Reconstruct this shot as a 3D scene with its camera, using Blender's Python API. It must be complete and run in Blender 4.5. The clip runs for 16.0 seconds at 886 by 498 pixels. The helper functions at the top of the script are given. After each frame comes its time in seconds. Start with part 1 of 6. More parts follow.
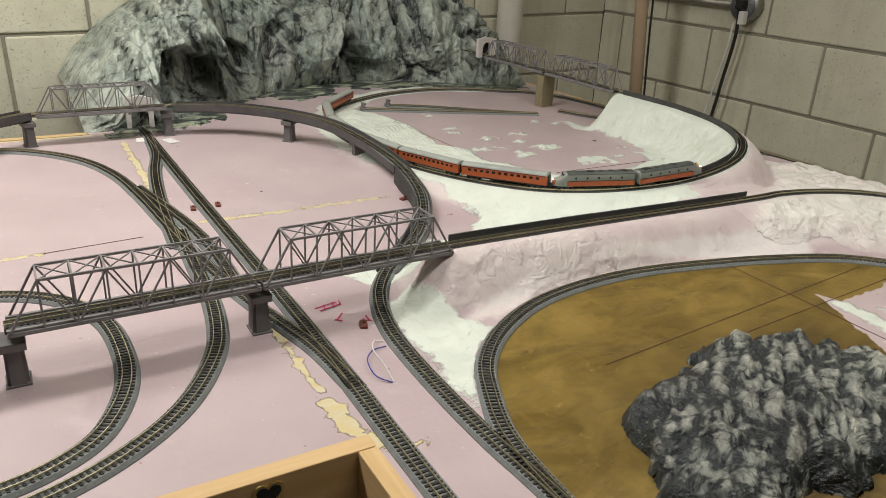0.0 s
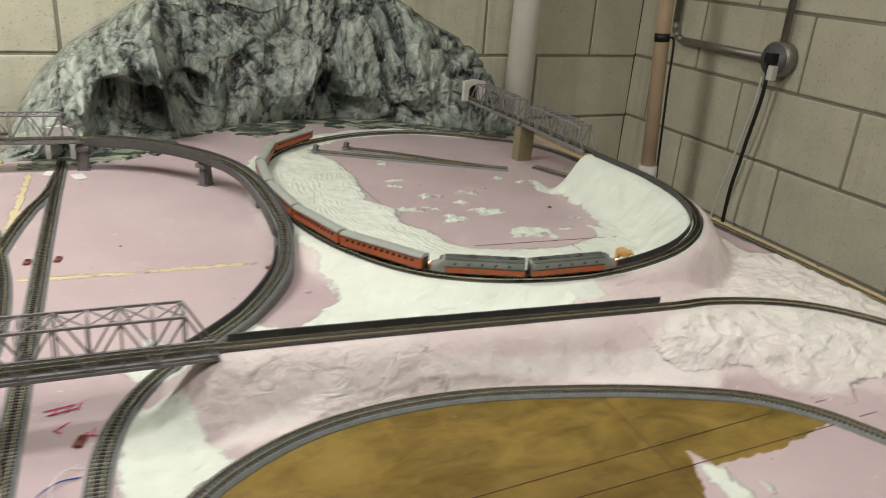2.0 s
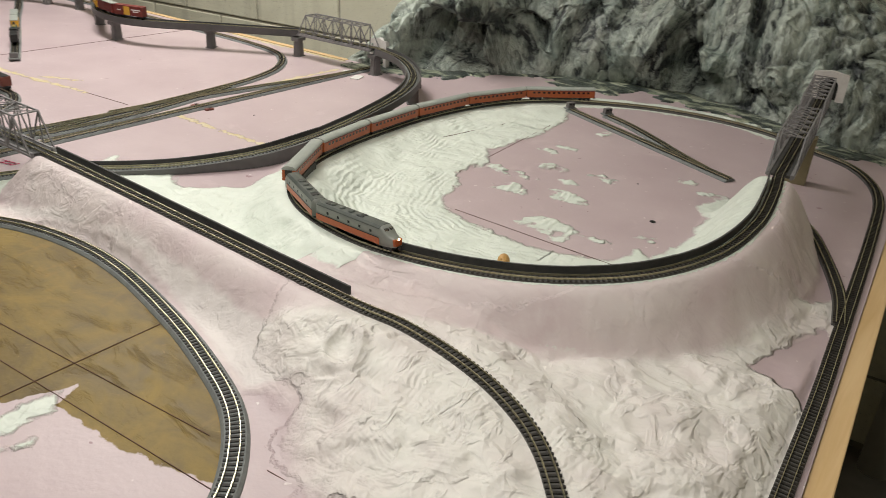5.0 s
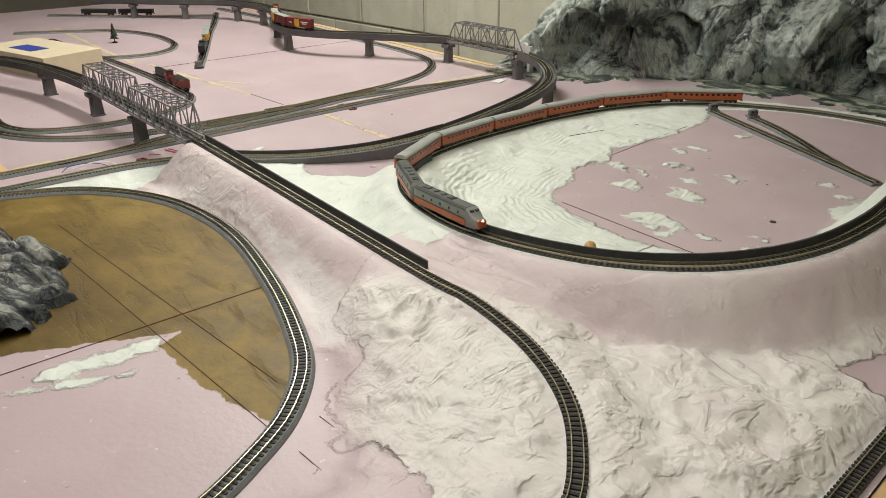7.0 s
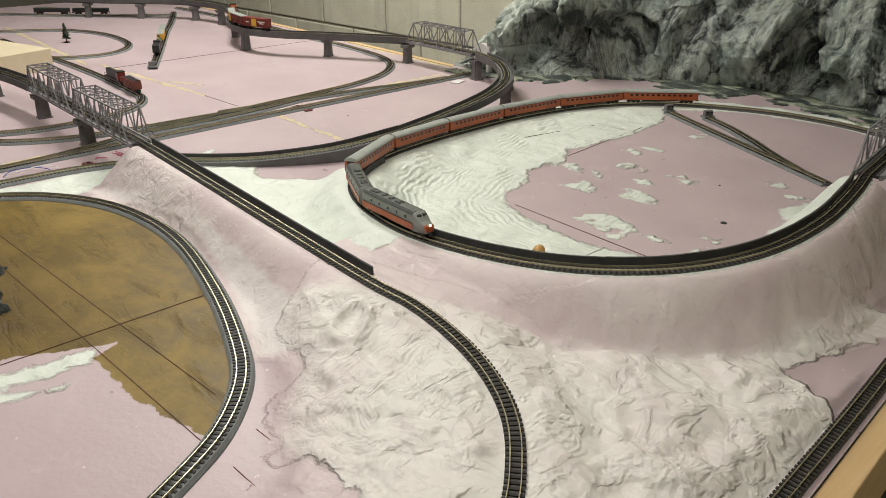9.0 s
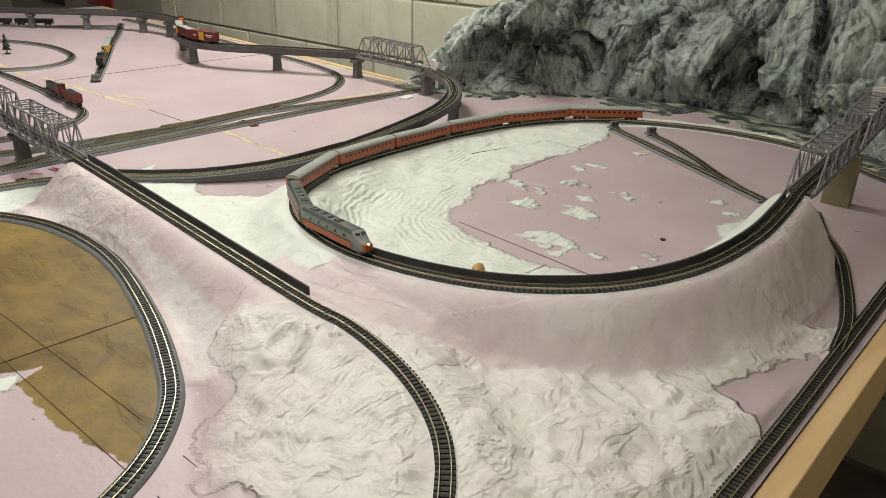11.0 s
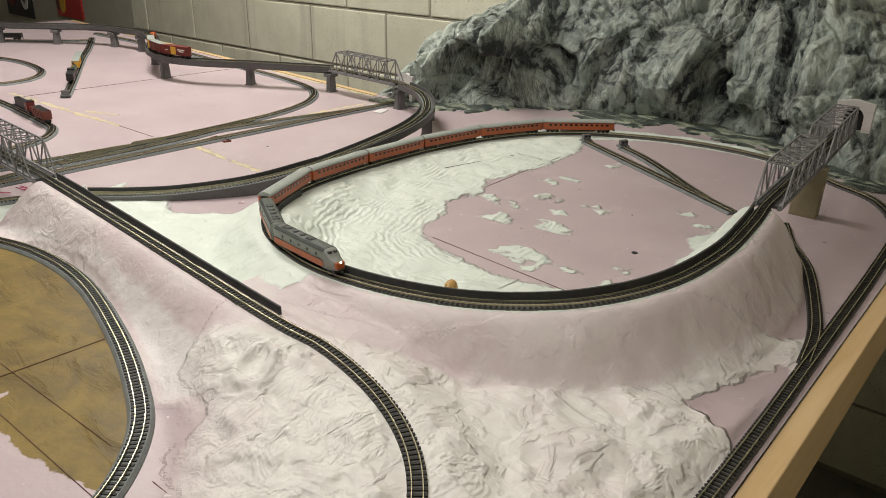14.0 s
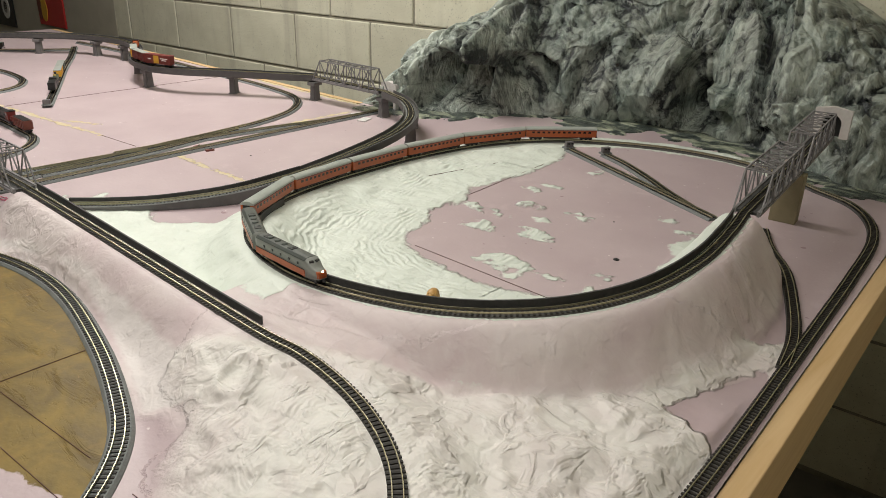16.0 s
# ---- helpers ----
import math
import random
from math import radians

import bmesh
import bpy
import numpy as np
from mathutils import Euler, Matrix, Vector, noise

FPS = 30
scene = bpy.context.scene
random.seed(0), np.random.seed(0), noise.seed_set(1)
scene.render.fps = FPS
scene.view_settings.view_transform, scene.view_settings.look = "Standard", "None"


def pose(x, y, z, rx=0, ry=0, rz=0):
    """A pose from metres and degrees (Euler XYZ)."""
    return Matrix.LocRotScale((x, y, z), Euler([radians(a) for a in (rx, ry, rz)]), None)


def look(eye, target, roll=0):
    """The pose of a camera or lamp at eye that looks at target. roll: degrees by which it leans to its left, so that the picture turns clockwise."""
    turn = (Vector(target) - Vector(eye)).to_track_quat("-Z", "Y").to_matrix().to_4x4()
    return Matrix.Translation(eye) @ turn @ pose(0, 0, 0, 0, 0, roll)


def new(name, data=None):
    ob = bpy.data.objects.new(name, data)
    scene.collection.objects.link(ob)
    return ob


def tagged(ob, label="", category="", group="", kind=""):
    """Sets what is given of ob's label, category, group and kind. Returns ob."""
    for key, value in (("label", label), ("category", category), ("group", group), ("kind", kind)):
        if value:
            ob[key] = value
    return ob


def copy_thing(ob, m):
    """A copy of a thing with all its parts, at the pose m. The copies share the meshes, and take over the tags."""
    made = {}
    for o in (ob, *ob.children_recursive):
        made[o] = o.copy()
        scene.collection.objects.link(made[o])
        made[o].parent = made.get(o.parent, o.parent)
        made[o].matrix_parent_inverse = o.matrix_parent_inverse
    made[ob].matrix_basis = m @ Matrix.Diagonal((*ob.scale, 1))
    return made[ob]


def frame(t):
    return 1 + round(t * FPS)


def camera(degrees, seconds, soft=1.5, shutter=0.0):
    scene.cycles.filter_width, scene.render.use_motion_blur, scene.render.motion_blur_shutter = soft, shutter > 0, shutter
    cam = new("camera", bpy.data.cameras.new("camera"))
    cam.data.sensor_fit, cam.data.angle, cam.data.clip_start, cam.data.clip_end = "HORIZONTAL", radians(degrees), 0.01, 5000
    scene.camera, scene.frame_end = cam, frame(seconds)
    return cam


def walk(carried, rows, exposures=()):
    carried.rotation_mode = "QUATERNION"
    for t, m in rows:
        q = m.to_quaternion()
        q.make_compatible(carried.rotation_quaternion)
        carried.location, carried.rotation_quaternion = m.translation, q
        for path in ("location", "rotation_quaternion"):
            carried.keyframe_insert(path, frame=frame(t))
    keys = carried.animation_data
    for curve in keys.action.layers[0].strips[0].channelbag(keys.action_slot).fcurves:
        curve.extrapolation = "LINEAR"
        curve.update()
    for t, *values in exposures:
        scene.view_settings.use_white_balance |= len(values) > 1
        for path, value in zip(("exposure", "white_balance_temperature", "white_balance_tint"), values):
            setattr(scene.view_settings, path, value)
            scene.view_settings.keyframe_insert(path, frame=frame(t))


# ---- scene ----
cam = camera(60.5, 16.0, soft=0.8, shutter=0.3)
PATH = [
    (0, (2.51, 1.629, 0.43), (3.461, 3.21, -0.343), 2.9),
    (0.5, (2.538, 1.622, 0.443), (3.469, 3.219, -0.32), 3.7),
    (1, (2.58, 1.594, 0.452), (3.455, 3.228, -0.301), 3.5),
    (1.5, (2.684, 1.588, 0.456), (3.472, 3.265, -0.297), 3.9),
    (2, (2.903, 1.658, 0.473), (3.645, 3.363, -0.264), 4.9),
    (2.5, (3.189, 1.613, 0.491), (3.723, 3.397, -0.238), 4.5),
    (3, (3.451, 1.596, 0.452), (3.657, 3.434, -0.309), 3.9),
    (3.5, (3.688, 1.73, 0.44), (3.596, 3.56, -0.36), 5.6),
    (4, (3.89, 1.724, 0.445), (3.262, 3.431, -0.386), 4.5),
    (4.5, (3.986, 1.778, 0.442), (3.091, 3.346, -0.419), 4.2),
    (5, (4.027, 1.889, 0.449), (3.0, 3.36, -0.436), 3.7),
    (5.2, (4.064, 1.897, 0.454), (2.945, 3.302, -0.426), 3.1),
    (7.3, (4.136, 1.943, 0.423), (2.752, 3.106, -0.434), -0.1),
    (7.5, (4.134, 1.948, 0.423), (2.754, 3.114, -0.435), -0.2),
    (8, (4.133, 1.955, 0.423), (2.768, 3.137, -0.437), 0.0),
    (8.5, (4.141, 1.961, 0.423), (2.793, 3.161, -0.439), 0.2),
    (9, (4.143, 1.966, 0.425), (2.81, 3.186, -0.432), 0.4),
    (9.5, (4.146, 1.976, 0.426), (2.831, 3.219, -0.426), 0.7),
    (10, (4.151, 1.986, 0.429), (2.858, 3.256, -0.416), 0.9),
    (10.2, (4.155, 1.988, 0.427), (2.87, 3.27, -0.412), 0.9),
    (12.5, (4.154, 1.987, 0.439), (2.903, 3.319, -0.372), 2.4),
    (13, (4.157, 1.989, 0.437), (2.913, 3.333, -0.367), 2.2),
    (13.5, (4.158, 1.991, 0.44), (2.919, 3.339, -0.364), 1.8),
    (14, (4.158, 1.994, 0.439), (2.922, 3.346, -0.362), 1.6),
    (14.5, (4.159, 1.996, 0.437), (2.928, 3.352, -0.366), 1.6),
    (15, (4.162, 1.996, 0.438), (2.936, 3.358, -0.361), 1.5),
    (15.5, (4.164, 1.997, 0.44), (2.944, 3.37, -0.353), 1.4),
    (16, (4.164, 1.997, 0.442), (2.947, 3.377, -0.342), 1.6),
]
walk(cam, [(t, look(eye, target, roll)) for t, eye, target, roll in PATH])

# ---- light ----
world = bpy.data.worlds.new("basement_air")
world.use_nodes = True
world.node_tree.nodes["Background"].inputs[0].default_value = (1.0, 0.97, 0.9, 1)
world.node_tree.nodes["Background"].inputs[1].default_value = 0.03
scene.world = world
scene.view_settings.exposure = -0.11


def tube_lamp(x, y, z, sx, sy, watts):
    data = bpy.data.lights.new("ceiling_tube_light", "AREA")
    data.shape, data.size, data.size_y, data.energy, data.color = "RECTANGLE", sx, sy, watts, (1.0, 0.972, 0.905)
    ob = new("ceiling_tube_light", data)
    ob.matrix_world = pose(x, y, z)
    return ob


CEIL = 1.45
tube_lamp(2.1, 3.0, CEIL - 0.09, 1.2, 0.28, 28)
tube_lamp(3.35, 2.0, CEIL - 0.09, 1.2, 0.28, 14)


# ---- materials ----
class Nodes:
    def __init__(self, name, rough=0.6, metal=0.0, spec=0.5):
        self.m = bpy.data.materials.new(name)
        self.m.use_nodes = True
        self.t = self.m.node_tree
        self.b = self.t.nodes["Principled BSDF"]
        self.b.inputs["Roughness"].default_value = rough
        self.b.inputs["Metallic"].default_value = metal
        self.b.inputs["Specular IOR Level"].default_value = spec

    def n(self, kind, **props):
        nd = self.t.nodes.new(kind)
        for k, v in props.items():
            if k == "op":
                nd.operation = v
            elif k == "blend":
                nd.blend_type = v
            elif k == "dtype":
                nd.data_type = v
        return nd

    def link(self, a, b):
        self.t.links.new(a, b)

    def coord(self):
        return self.n("ShaderNodeNewGeometry").outputs["Position"]

    def noise(self, scale, detail=4.0, rough=0.55, vec=None, dist=0.0, sx=1, sy=1, sz=1):
        nd = self.n("ShaderNodeTexNoise")
        nd.inputs["Scale"].default_value = scale
        nd.inputs["Detail"].default_value = detail
        nd.inputs["Roughness"].default_value = rough
        nd.inputs["Distortion"].default_value = dist
        v = vec or self.coord()
        if (sx, sy, sz) != (1, 1, 1):
            mp = self.n("ShaderNodeMapping")
            mp.inputs["Scale"].default_value = (sx, sy, sz)
            self.link(v, mp.inputs["Vector"])
            v = mp.outputs["Vector"]
        self.link(v, nd.inputs["Vector"])
        return nd.outputs["Fac"]

    def ramp(self, fac, lo, hi, a=0.0, b=1.0):
        nd = self.n("ShaderNodeMapRange")
        for i, v in enumerate((lo, hi, a, b)):
            nd.inputs[i + 1].default_value = v
        self.link(fac, nd.inputs[0])
        return nd.outputs[0]

    def mix(self, fac, a, b, blend="MIX"):
        nd = self.n("ShaderNodeMix")
        nd.data_type, nd.blend_type = "RGBA", blend
        for s, v in ((nd.inputs[0], fac), (nd.inputs[6], a), (nd.inputs[7], b)):
            if isinstance(v, (int, float)):
                s.default_value = v
            elif isinstance(v, tuple):
                s.default_value = (*v, 1)
            else:
                self.link(v, s)
        return nd.outputs[2]

    def math(self, op, a, b=0.0):
        nd = self.n("ShaderNodeMath", op=op)
        for s, v in ((nd.inputs[0], a), (nd.inputs[1], b)):
            if isinstance(v, (int, float)):
                s.default_value = v
            else:
                self.link(v, s)
        return nd.outputs[0]

    def attr(self, name):
        nd = self.n("ShaderNodeAttribute")
        nd.attribute_name = name
        return nd.outputs["Fac"]

    def color(self, c):
        if isinstance(c, tuple):
            self.b.inputs["Base Color"].default_value = (*c, 1)
        else:
            self.link(c, self.b.inputs["Base Color"])
        return self

    def rough(self, r):
        self.link(r, self.b.inputs["Roughness"])
        return self

    def bump(self, h, strength=0.3, dist=0.002):
        nd = self.n("ShaderNodeBump")
        nd.inputs["Strength"].default_value, nd.inputs["Distance"].default_value = strength, dist
        self.link(h, nd.inputs["Height"])
        self.link(nd.outputs[0], self.b.inputs["Normal"])
        return self


def speckled(name, a, b, scale=60.0, rough=0.6, metal=0.0, bump=0.15, dist=0.0006, spec=0.4):
    """Paint or plastic with grain and slow blotches between two colours."""
    k = Nodes(name, rough, metal, spec)
    f = k.mix(0.5, k.noise(scale, 5), k.noise(scale * 0.14, 3))
    k.color(k.mix(k.ramp(f, 0.35, 0.65), a, b))
    if bump:
        k.bump(k.noise(scale * 4, 4), bump, dist)
    return k.m


def block_material(name, a, b, c):
    k = Nodes(name, 0.9, 0, 0.2)
    rnd = k.n("ShaderNodeObjectInfo").outputs["Random"]
    f = k.noise(9, 5, 0.6)
    col = k.mix(k.ramp(f, 0.3, 0.7), a, b)
    col = k.mix(k.math("MULTIPLY", rnd, 0.35), col, c)
    pits = k.ramp(k.noise(170, 3, 0.6), 0.60, 0.70)
    col = k.mix(k.math("MULTIPLY", pits, 0.45), col, (0.14, 0.13, 0.11))
    drip = k.ramp(k.noise(5, 3, 0.5, sz=0.12, sx=2.2, sy=2.2), 0.56, 0.72)
    col = k.mix(k.math("MULTIPLY", drip, 0.35), col, (0.20, 0.17, 0.14))
    k.color(col)
    k.bump(k.math("SUBTRACT", k.noise(120, 4), k.math("MULTIPLY", pits, 0.8)), 0.55, 0.003)
    return k.m


def foam_material():
    """Pink foam board with smears of plaster, brown lake paint and yellow glue, by the masks of the sheet."""
    k = Nodes("pink_foam_and_plaster", 0.5, 0, 0.5)
    wob = k.math("SUBTRACT", k.noise(55, 5, 0.62), 0.5)
    wob2 = k.math("SUBTRACT", k.noise(14, 4, 0.6), 0.5)
    pink = k.mix(k.ramp(k.noise(6, 4), 0.3, 0.7), (0.47, 0.368, 0.39), (0.545, 0.442, 0.46))
    worn = k.ramp(k.noise(11, 5, 0.65, dist=0.6), 0.60, 0.74)
    pink = k.mix(k.math("MULTIPLY", worn, 0.45), pink, (0.66, 0.55, 0.565))
    fleck = k.ramp(k.noise(95, 3, 0.5), 0.70, 0.74)
    pink = k.mix(k.math("MULTIPLY", fleck, 0.7), pink, (0.78, 0.72, 0.70))
    ding = k.ramp(k.noise(70, 2, 0.5, dist=0.4), 0.735, 0.755)
    pink = k.mix(k.math("MULTIPLY", ding, 0.7), pink, (0.25, 0.13, 0.15))
    # thin coat of plaster on the slopes
    thin = k.math("ADD", k.attr("thin"), k.math("ADD", k.math("MULTIPLY", wob, 0.5), k.math("MULTIPLY", wob2, 0.6)))
    col = k.mix(k.ramp(thin, 0.3, 0.85), pink, k.mix(k.ramp(k.noise(8, 4, 0.6, dist=0.5), 0.36, 0.64), (0.60, 0.495, 0.505), (0.70, 0.625, 0.615)))
    col = k.mix(k.ramp(thin, 1.0, 1.35), col, (0.715, 0.665, 0.65))
    # thick white plaster
    snow = k.math("ADD", k.attr("snow"), k.math("ADD", k.math("MULTIPLY", wob, 0.030), k.math("MULTIPLY", wob2, 0.035)))
    white = k.mix(k.ramp(k.noise(20, 4), 0.3, 0.7), (0.655, 0.705, 0.635), (0.735, 0.782, 0.715))
    field = k.mix(k.ramp(k.noise(10, 4, 0.6), 0.34, 0.66), (0.70, 0.635, 0.615), (0.765, 0.745, 0.70))
    thick = k.math("ADD", k.attr("thick"), k.math("ADD", k.math("MULTIPLY", wob, 0.022), k.math("MULTIPLY", wob2, 0.030)))
    thick_f = k.ramp(thick, -0.0015, 0.003)
    blend = k.ramp(k.math("ADD", k.attr("soft"), k.math("ADD", k.math("MULTIPLY", wob2, 0.9), k.math("MULTIPLY", wob, 0.4))), 0.25, 0.75)
    soft_f = k.math("MULTIPLY", k.math("MULTIPLY", blend, thick_f), k.ramp(k.attr("soft"), 0.02, 0.10))
    col = k.mix(soft_f, col, field)
    snow_f = k.ramp(snow, -0.002, 0.0045)
    col = k.mix(snow_f, col, white)
    # yellow glue in the board joints
    glue = k.math("ADD", k.attr("glue"), k.math("ADD", k.math("MULTIPLY", wob, 0.034), k.math("MULTIPLY", wob2, 0.018)))
    glue_f = k.ramp(glue, -0.0006, 0.001)
    col = k.mix(k.math("MULTIPLY", glue_f, 0.9), col, k.mix(k.ramp(k.noise(60, 3), 0.4, 0.6), (0.66, 0.55, 0.27), (0.68, 0.61, 0.42)))
    # lake paint, brushed
    lake = k.math("ADD", k.attr("lake"), k.math("MULTIPLY", wob, 0.02))
    lake_f = k.ramp(lake, -0.0006, 0.001)
    brush = k.noise(15, 6, 0.66, dist=0.5, sx=0.75, sy=1.2)
    brown = k.mix(k.ramp(brush, 0.38, 0.64), (0.138, 0.090, 0.017), (0.265, 0.180, 0.042))
    streak = k.ramp(k.noise(26, 6, 0.68, dist=0.5, sx=0.45, sy=1.5), 0.55, 0.72)
    brown = k.mix(k.math("MULTIPLY", streak, 0.45), brown, (0.06, 0.036, 0.012))
    daub = k.ramp(k.noise(60, 3, 0.6, dist=1.0), 0.66, 0.74)
    brown = k.mix(k.math("MULTIPLY", daub, 0.5), brown, (0.44, 0.29, 0.10))
    cross = k.ramp(k.noise(24, 6, 0.68, dist=0.6, sx=1.7, sy=0.5), 0.56, 0.72)
    brown = k.mix(k.math("MULTIPLY", cross, 0.55), brown, (0.27, 0.165, 0.035))
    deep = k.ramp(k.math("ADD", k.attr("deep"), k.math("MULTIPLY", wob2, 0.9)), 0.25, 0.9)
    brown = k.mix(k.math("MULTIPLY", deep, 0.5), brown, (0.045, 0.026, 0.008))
    col = k.mix(lake_f, col, brown)
    k.color(col)
    k.link(k.ramp(lake_f, 0, 1, 0.5, 0.32), k.b.inputs["Specular IOR Level"])
    k.rough(k.mix(lake_f, k.ramp(k.math("MAXIMUM", k.math("MAXIMUM", snow_f, soft_f), k.ramp(thin, 0.3, 0.85)), 0, 1, 0.42, 0.55), k.ramp(brush, 0.3, 0.7, 0.42, 0.6)))
    nz = k.noise(15, 4, 0.55, dist=0.45)
    fold = k.math("SUBTRACT", 1.0, k.math("MULTIPLY", k.math("ABSOLUTE", k.math("SUBTRACT", nz, 0.5)), 5.0))
    nz2 = k.noise(44, 3, 0.5, dist=0.4)
    fold2 = k.math("SUBTRACT", 1.0, k.math("MULTIPLY", k.math("ABSOLUTE", k.math("SUBTRACT", nz2, 0.5)), 4.0))
    wave = k.n("ShaderNodeTexWave")
    wave.inputs["Scale"].default_value, wave.inputs["Distortion"].default_value, wave.inputs["Detail"].default_value, wave.inputs["Detail Scale"].default_value = 48, 26, 2.5, 0.35
    k.link(k.coord(), wave.inputs["Vector"])
    patch = k.ramp(k.noise(9, 3), 0.52, 0.62)
    troweled = k.math("MULTIPLY", k.math("MULTIPLY", wave.outputs["Fac"], patch), 0.06)
    # daubs of plaster with crisp lips, at two sizes, and rings left by the trowel
    daub_a = k.ramp(k.noise(13, 3, 0.45, dist=0.9), 0.43, 0.57)
    daub_b = k.ramp(k.noise(26, 3, 0.5, dist=0.6, sx=0.75, sy=1.25), 0.48, 0.58)
    daub_c = k.ramp(k.noise(34, 3, 0.5, dist=0.6, sx=1.4, sy=0.7), 0.56, 0.63)
    rings = k.math("SINE", k.math("ADD", k.math("MULTIPLY", k.attr("ripple"), 600.0), k.math("MULTIPLY", wob2, 26.0)))
    rings = k.math("MULTIPLY", k.math("MULTIPLY", rings, k.math("MULTIPLY", k.ramp(k.noise(15, 3, 0.5), 0.44, 0.60), 0.10)), k.math("MULTIPLY", k.ramp(k.attr("ripple"), 0.004, 0.02), snow_f))
    thin_f = k.math("MULTIPLY", k.ramp(thin, 0.3, 0.85), k.ramp(k.noise(7, 3, 0.5), 0.40, 0.62, 0.16, 0.52))
    coat = k.math("MAXIMUM", k.math("MULTIPLY", snow_f, 0.42), k.math("MAXIMUM", thin_f, k.math("MULTIPLY", soft_f, 0.9)))
    rough_h = k.math("ADD", k.math("ADD", k.math("MULTIPLY", k.ramp(fold, 0.0, 1.0), 0.30), k.math("MULTIPLY", k.math("MULTIPLY", k.ramp(fold2, 0.0, 1.0), k.ramp(k.noise(8, 2, 0.5), 0.48, 0.60)), 0.09)), troweled)
    rough_h = k.math("ADD", rough_h, k.math("ADD", k.math("MULTIPLY", daub_a, 0.34), k.math("ADD", k.math("MULTIPLY", daub_b, 0.24), k.math("MULTIPLY", daub_c, 0.20))))
    hgt = k.math("ADD", k.math("MULTIPLY", k.math("MAXIMUM", snow_f, thick_f), 0.22), k.math("ADD", rings, k.math("MULTIPLY", rough_h, coat)))
    hgt = k.math("ADD", hgt, k.math("ADD", k.math("MULTIPLY", glue_f, 0.35), k.math("MULTIPLY", k.noise(150, 3), 0.05)))
    hgt = k.math("SUBTRACT", hgt, k.math("MULTIPLY", k.math("MULTIPLY", streak, lake_f), 0.12))
    k.bump(hgt, 1.0, 0.0066)
    return k.m


def rock_material(name, tint, pale_tint, sz, lift, scale, glint_amount, mottle, relief):
    """Crumpled rock skin, dry-brushed pale on the crests and folds; its dark paint also holds crease shade, its pale
    lines ridge highlights.
    """
    k = Nodes(name, 0.5, 0, 0.5)
    crest = k.attr("crest")
    broad = k.noise(scale, 5, 0.62, dist=0.6, sz=sz)
    fold = k.noise(scale * 2.1, 4, 0.6, dist=0.7, sz=sz)
    grain = k.noise(scale * 5.5, 4, 0.6, dist=0.3, sz=sz)
    e1 = k.math("ABSOLUTE", k.math("SUBTRACT", broad, 0.5))
    e2 = k.math("ABSOLUTE", k.math("SUBTRACT", fold, 0.5))
    e3 = k.math("ABSOLUTE", k.math("SUBTRACT", grain, 0.5))
    # shade in the creases and highlights on fold ridges, put into the colour
    crease_shade = k.ramp(e1, 0.0, 0.065)
    ridge_glint = k.ramp(e2, 0.0, 0.035, 1.0, 0.0)
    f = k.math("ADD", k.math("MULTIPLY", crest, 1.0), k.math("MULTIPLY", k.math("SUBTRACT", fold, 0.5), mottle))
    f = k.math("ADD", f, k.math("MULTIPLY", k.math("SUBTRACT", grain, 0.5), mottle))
    f = k.math("ADD", f, k.math("ADD", k.math("MULTIPLY", k.math("SUBTRACT", crease_shade, 1.0), 0.34), lift))
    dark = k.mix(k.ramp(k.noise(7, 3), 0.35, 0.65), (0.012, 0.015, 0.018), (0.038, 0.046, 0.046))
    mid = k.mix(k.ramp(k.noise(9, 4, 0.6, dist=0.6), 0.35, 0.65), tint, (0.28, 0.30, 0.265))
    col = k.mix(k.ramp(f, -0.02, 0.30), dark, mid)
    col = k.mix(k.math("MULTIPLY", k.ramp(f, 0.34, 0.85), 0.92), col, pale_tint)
    col = k.mix(k.math("MULTIPLY", k.math("MULTIPLY", ridge_glint, k.ramp(f, 0.0, 0.3)), glint_amount), col, pale_tint)
    k.color(col)
    k.rough(k.ramp(k.noise(30, 4), 0.3, 0.7, 0.22, 0.46))
    hgt = k.math("ADD", k.math("MULTIPLY", k.ramp(e1, 0.0, 0.16), 0.9), k.math("MULTIPLY", k.ramp(e2, 0.0, 0.16, 0.8, 0.0), 0.7))
    hgt = k.math("ADD", hgt, k.math("MULTIPLY", k.ramp(e3, 0.0, 0.2), 0.28))
    k.bump(hgt, 1.0, relief)
    return k.m


def shore_material():
    """Painted ripples at the foot of the rocks: near-black, teal and pale green flakes under a glossy coat."""
    k = Nodes("painted_shore", 0.3, 0, 0.5)
    a = k.noise(17, 4, 0.6, dist=1.6, sx=0.7, sy=1.5)
    b = k.noise(38, 4, 0.6, dist=1.2, sx=0.6, sy=1.4)
    col = k.mix(k.ramp(b, 0.38, 0.60), (0.022, 0.028, 0.027), (0.085, 0.105, 0.092))
    col = k.mix(k.ramp(a, 0.49, 0.57), col, k.mix(k.ramp(b, 0.4, 0.6), (0.20, 0.235, 0.17), (0.46, 0.48, 0.37)))
    k.color(col)
    k.bump(k.math("ADD", k.ramp(a, 0.40, 0.6), k.math("MULTIPLY", b, 0.8)), 0.8, 0.003)
    return k.m


def wood_material(name, a, b, along="x"):
    k = Nodes(name, 0.5, 0, 0.35)
    s = {"x": (0.06, 1, 1), "y": (1, 0.06, 1), "z": (1, 1, 0.06)}[along]
    g = k.noise(90, 4, 0.6, dist=0.6, sx=s[0], sy=s[1], sz=s[2])
    k.color(k.mix(k.ramp(g, 0.3, 0.7), a, b))
    k.bump(g, 0.15, 0.001)
    return k.m


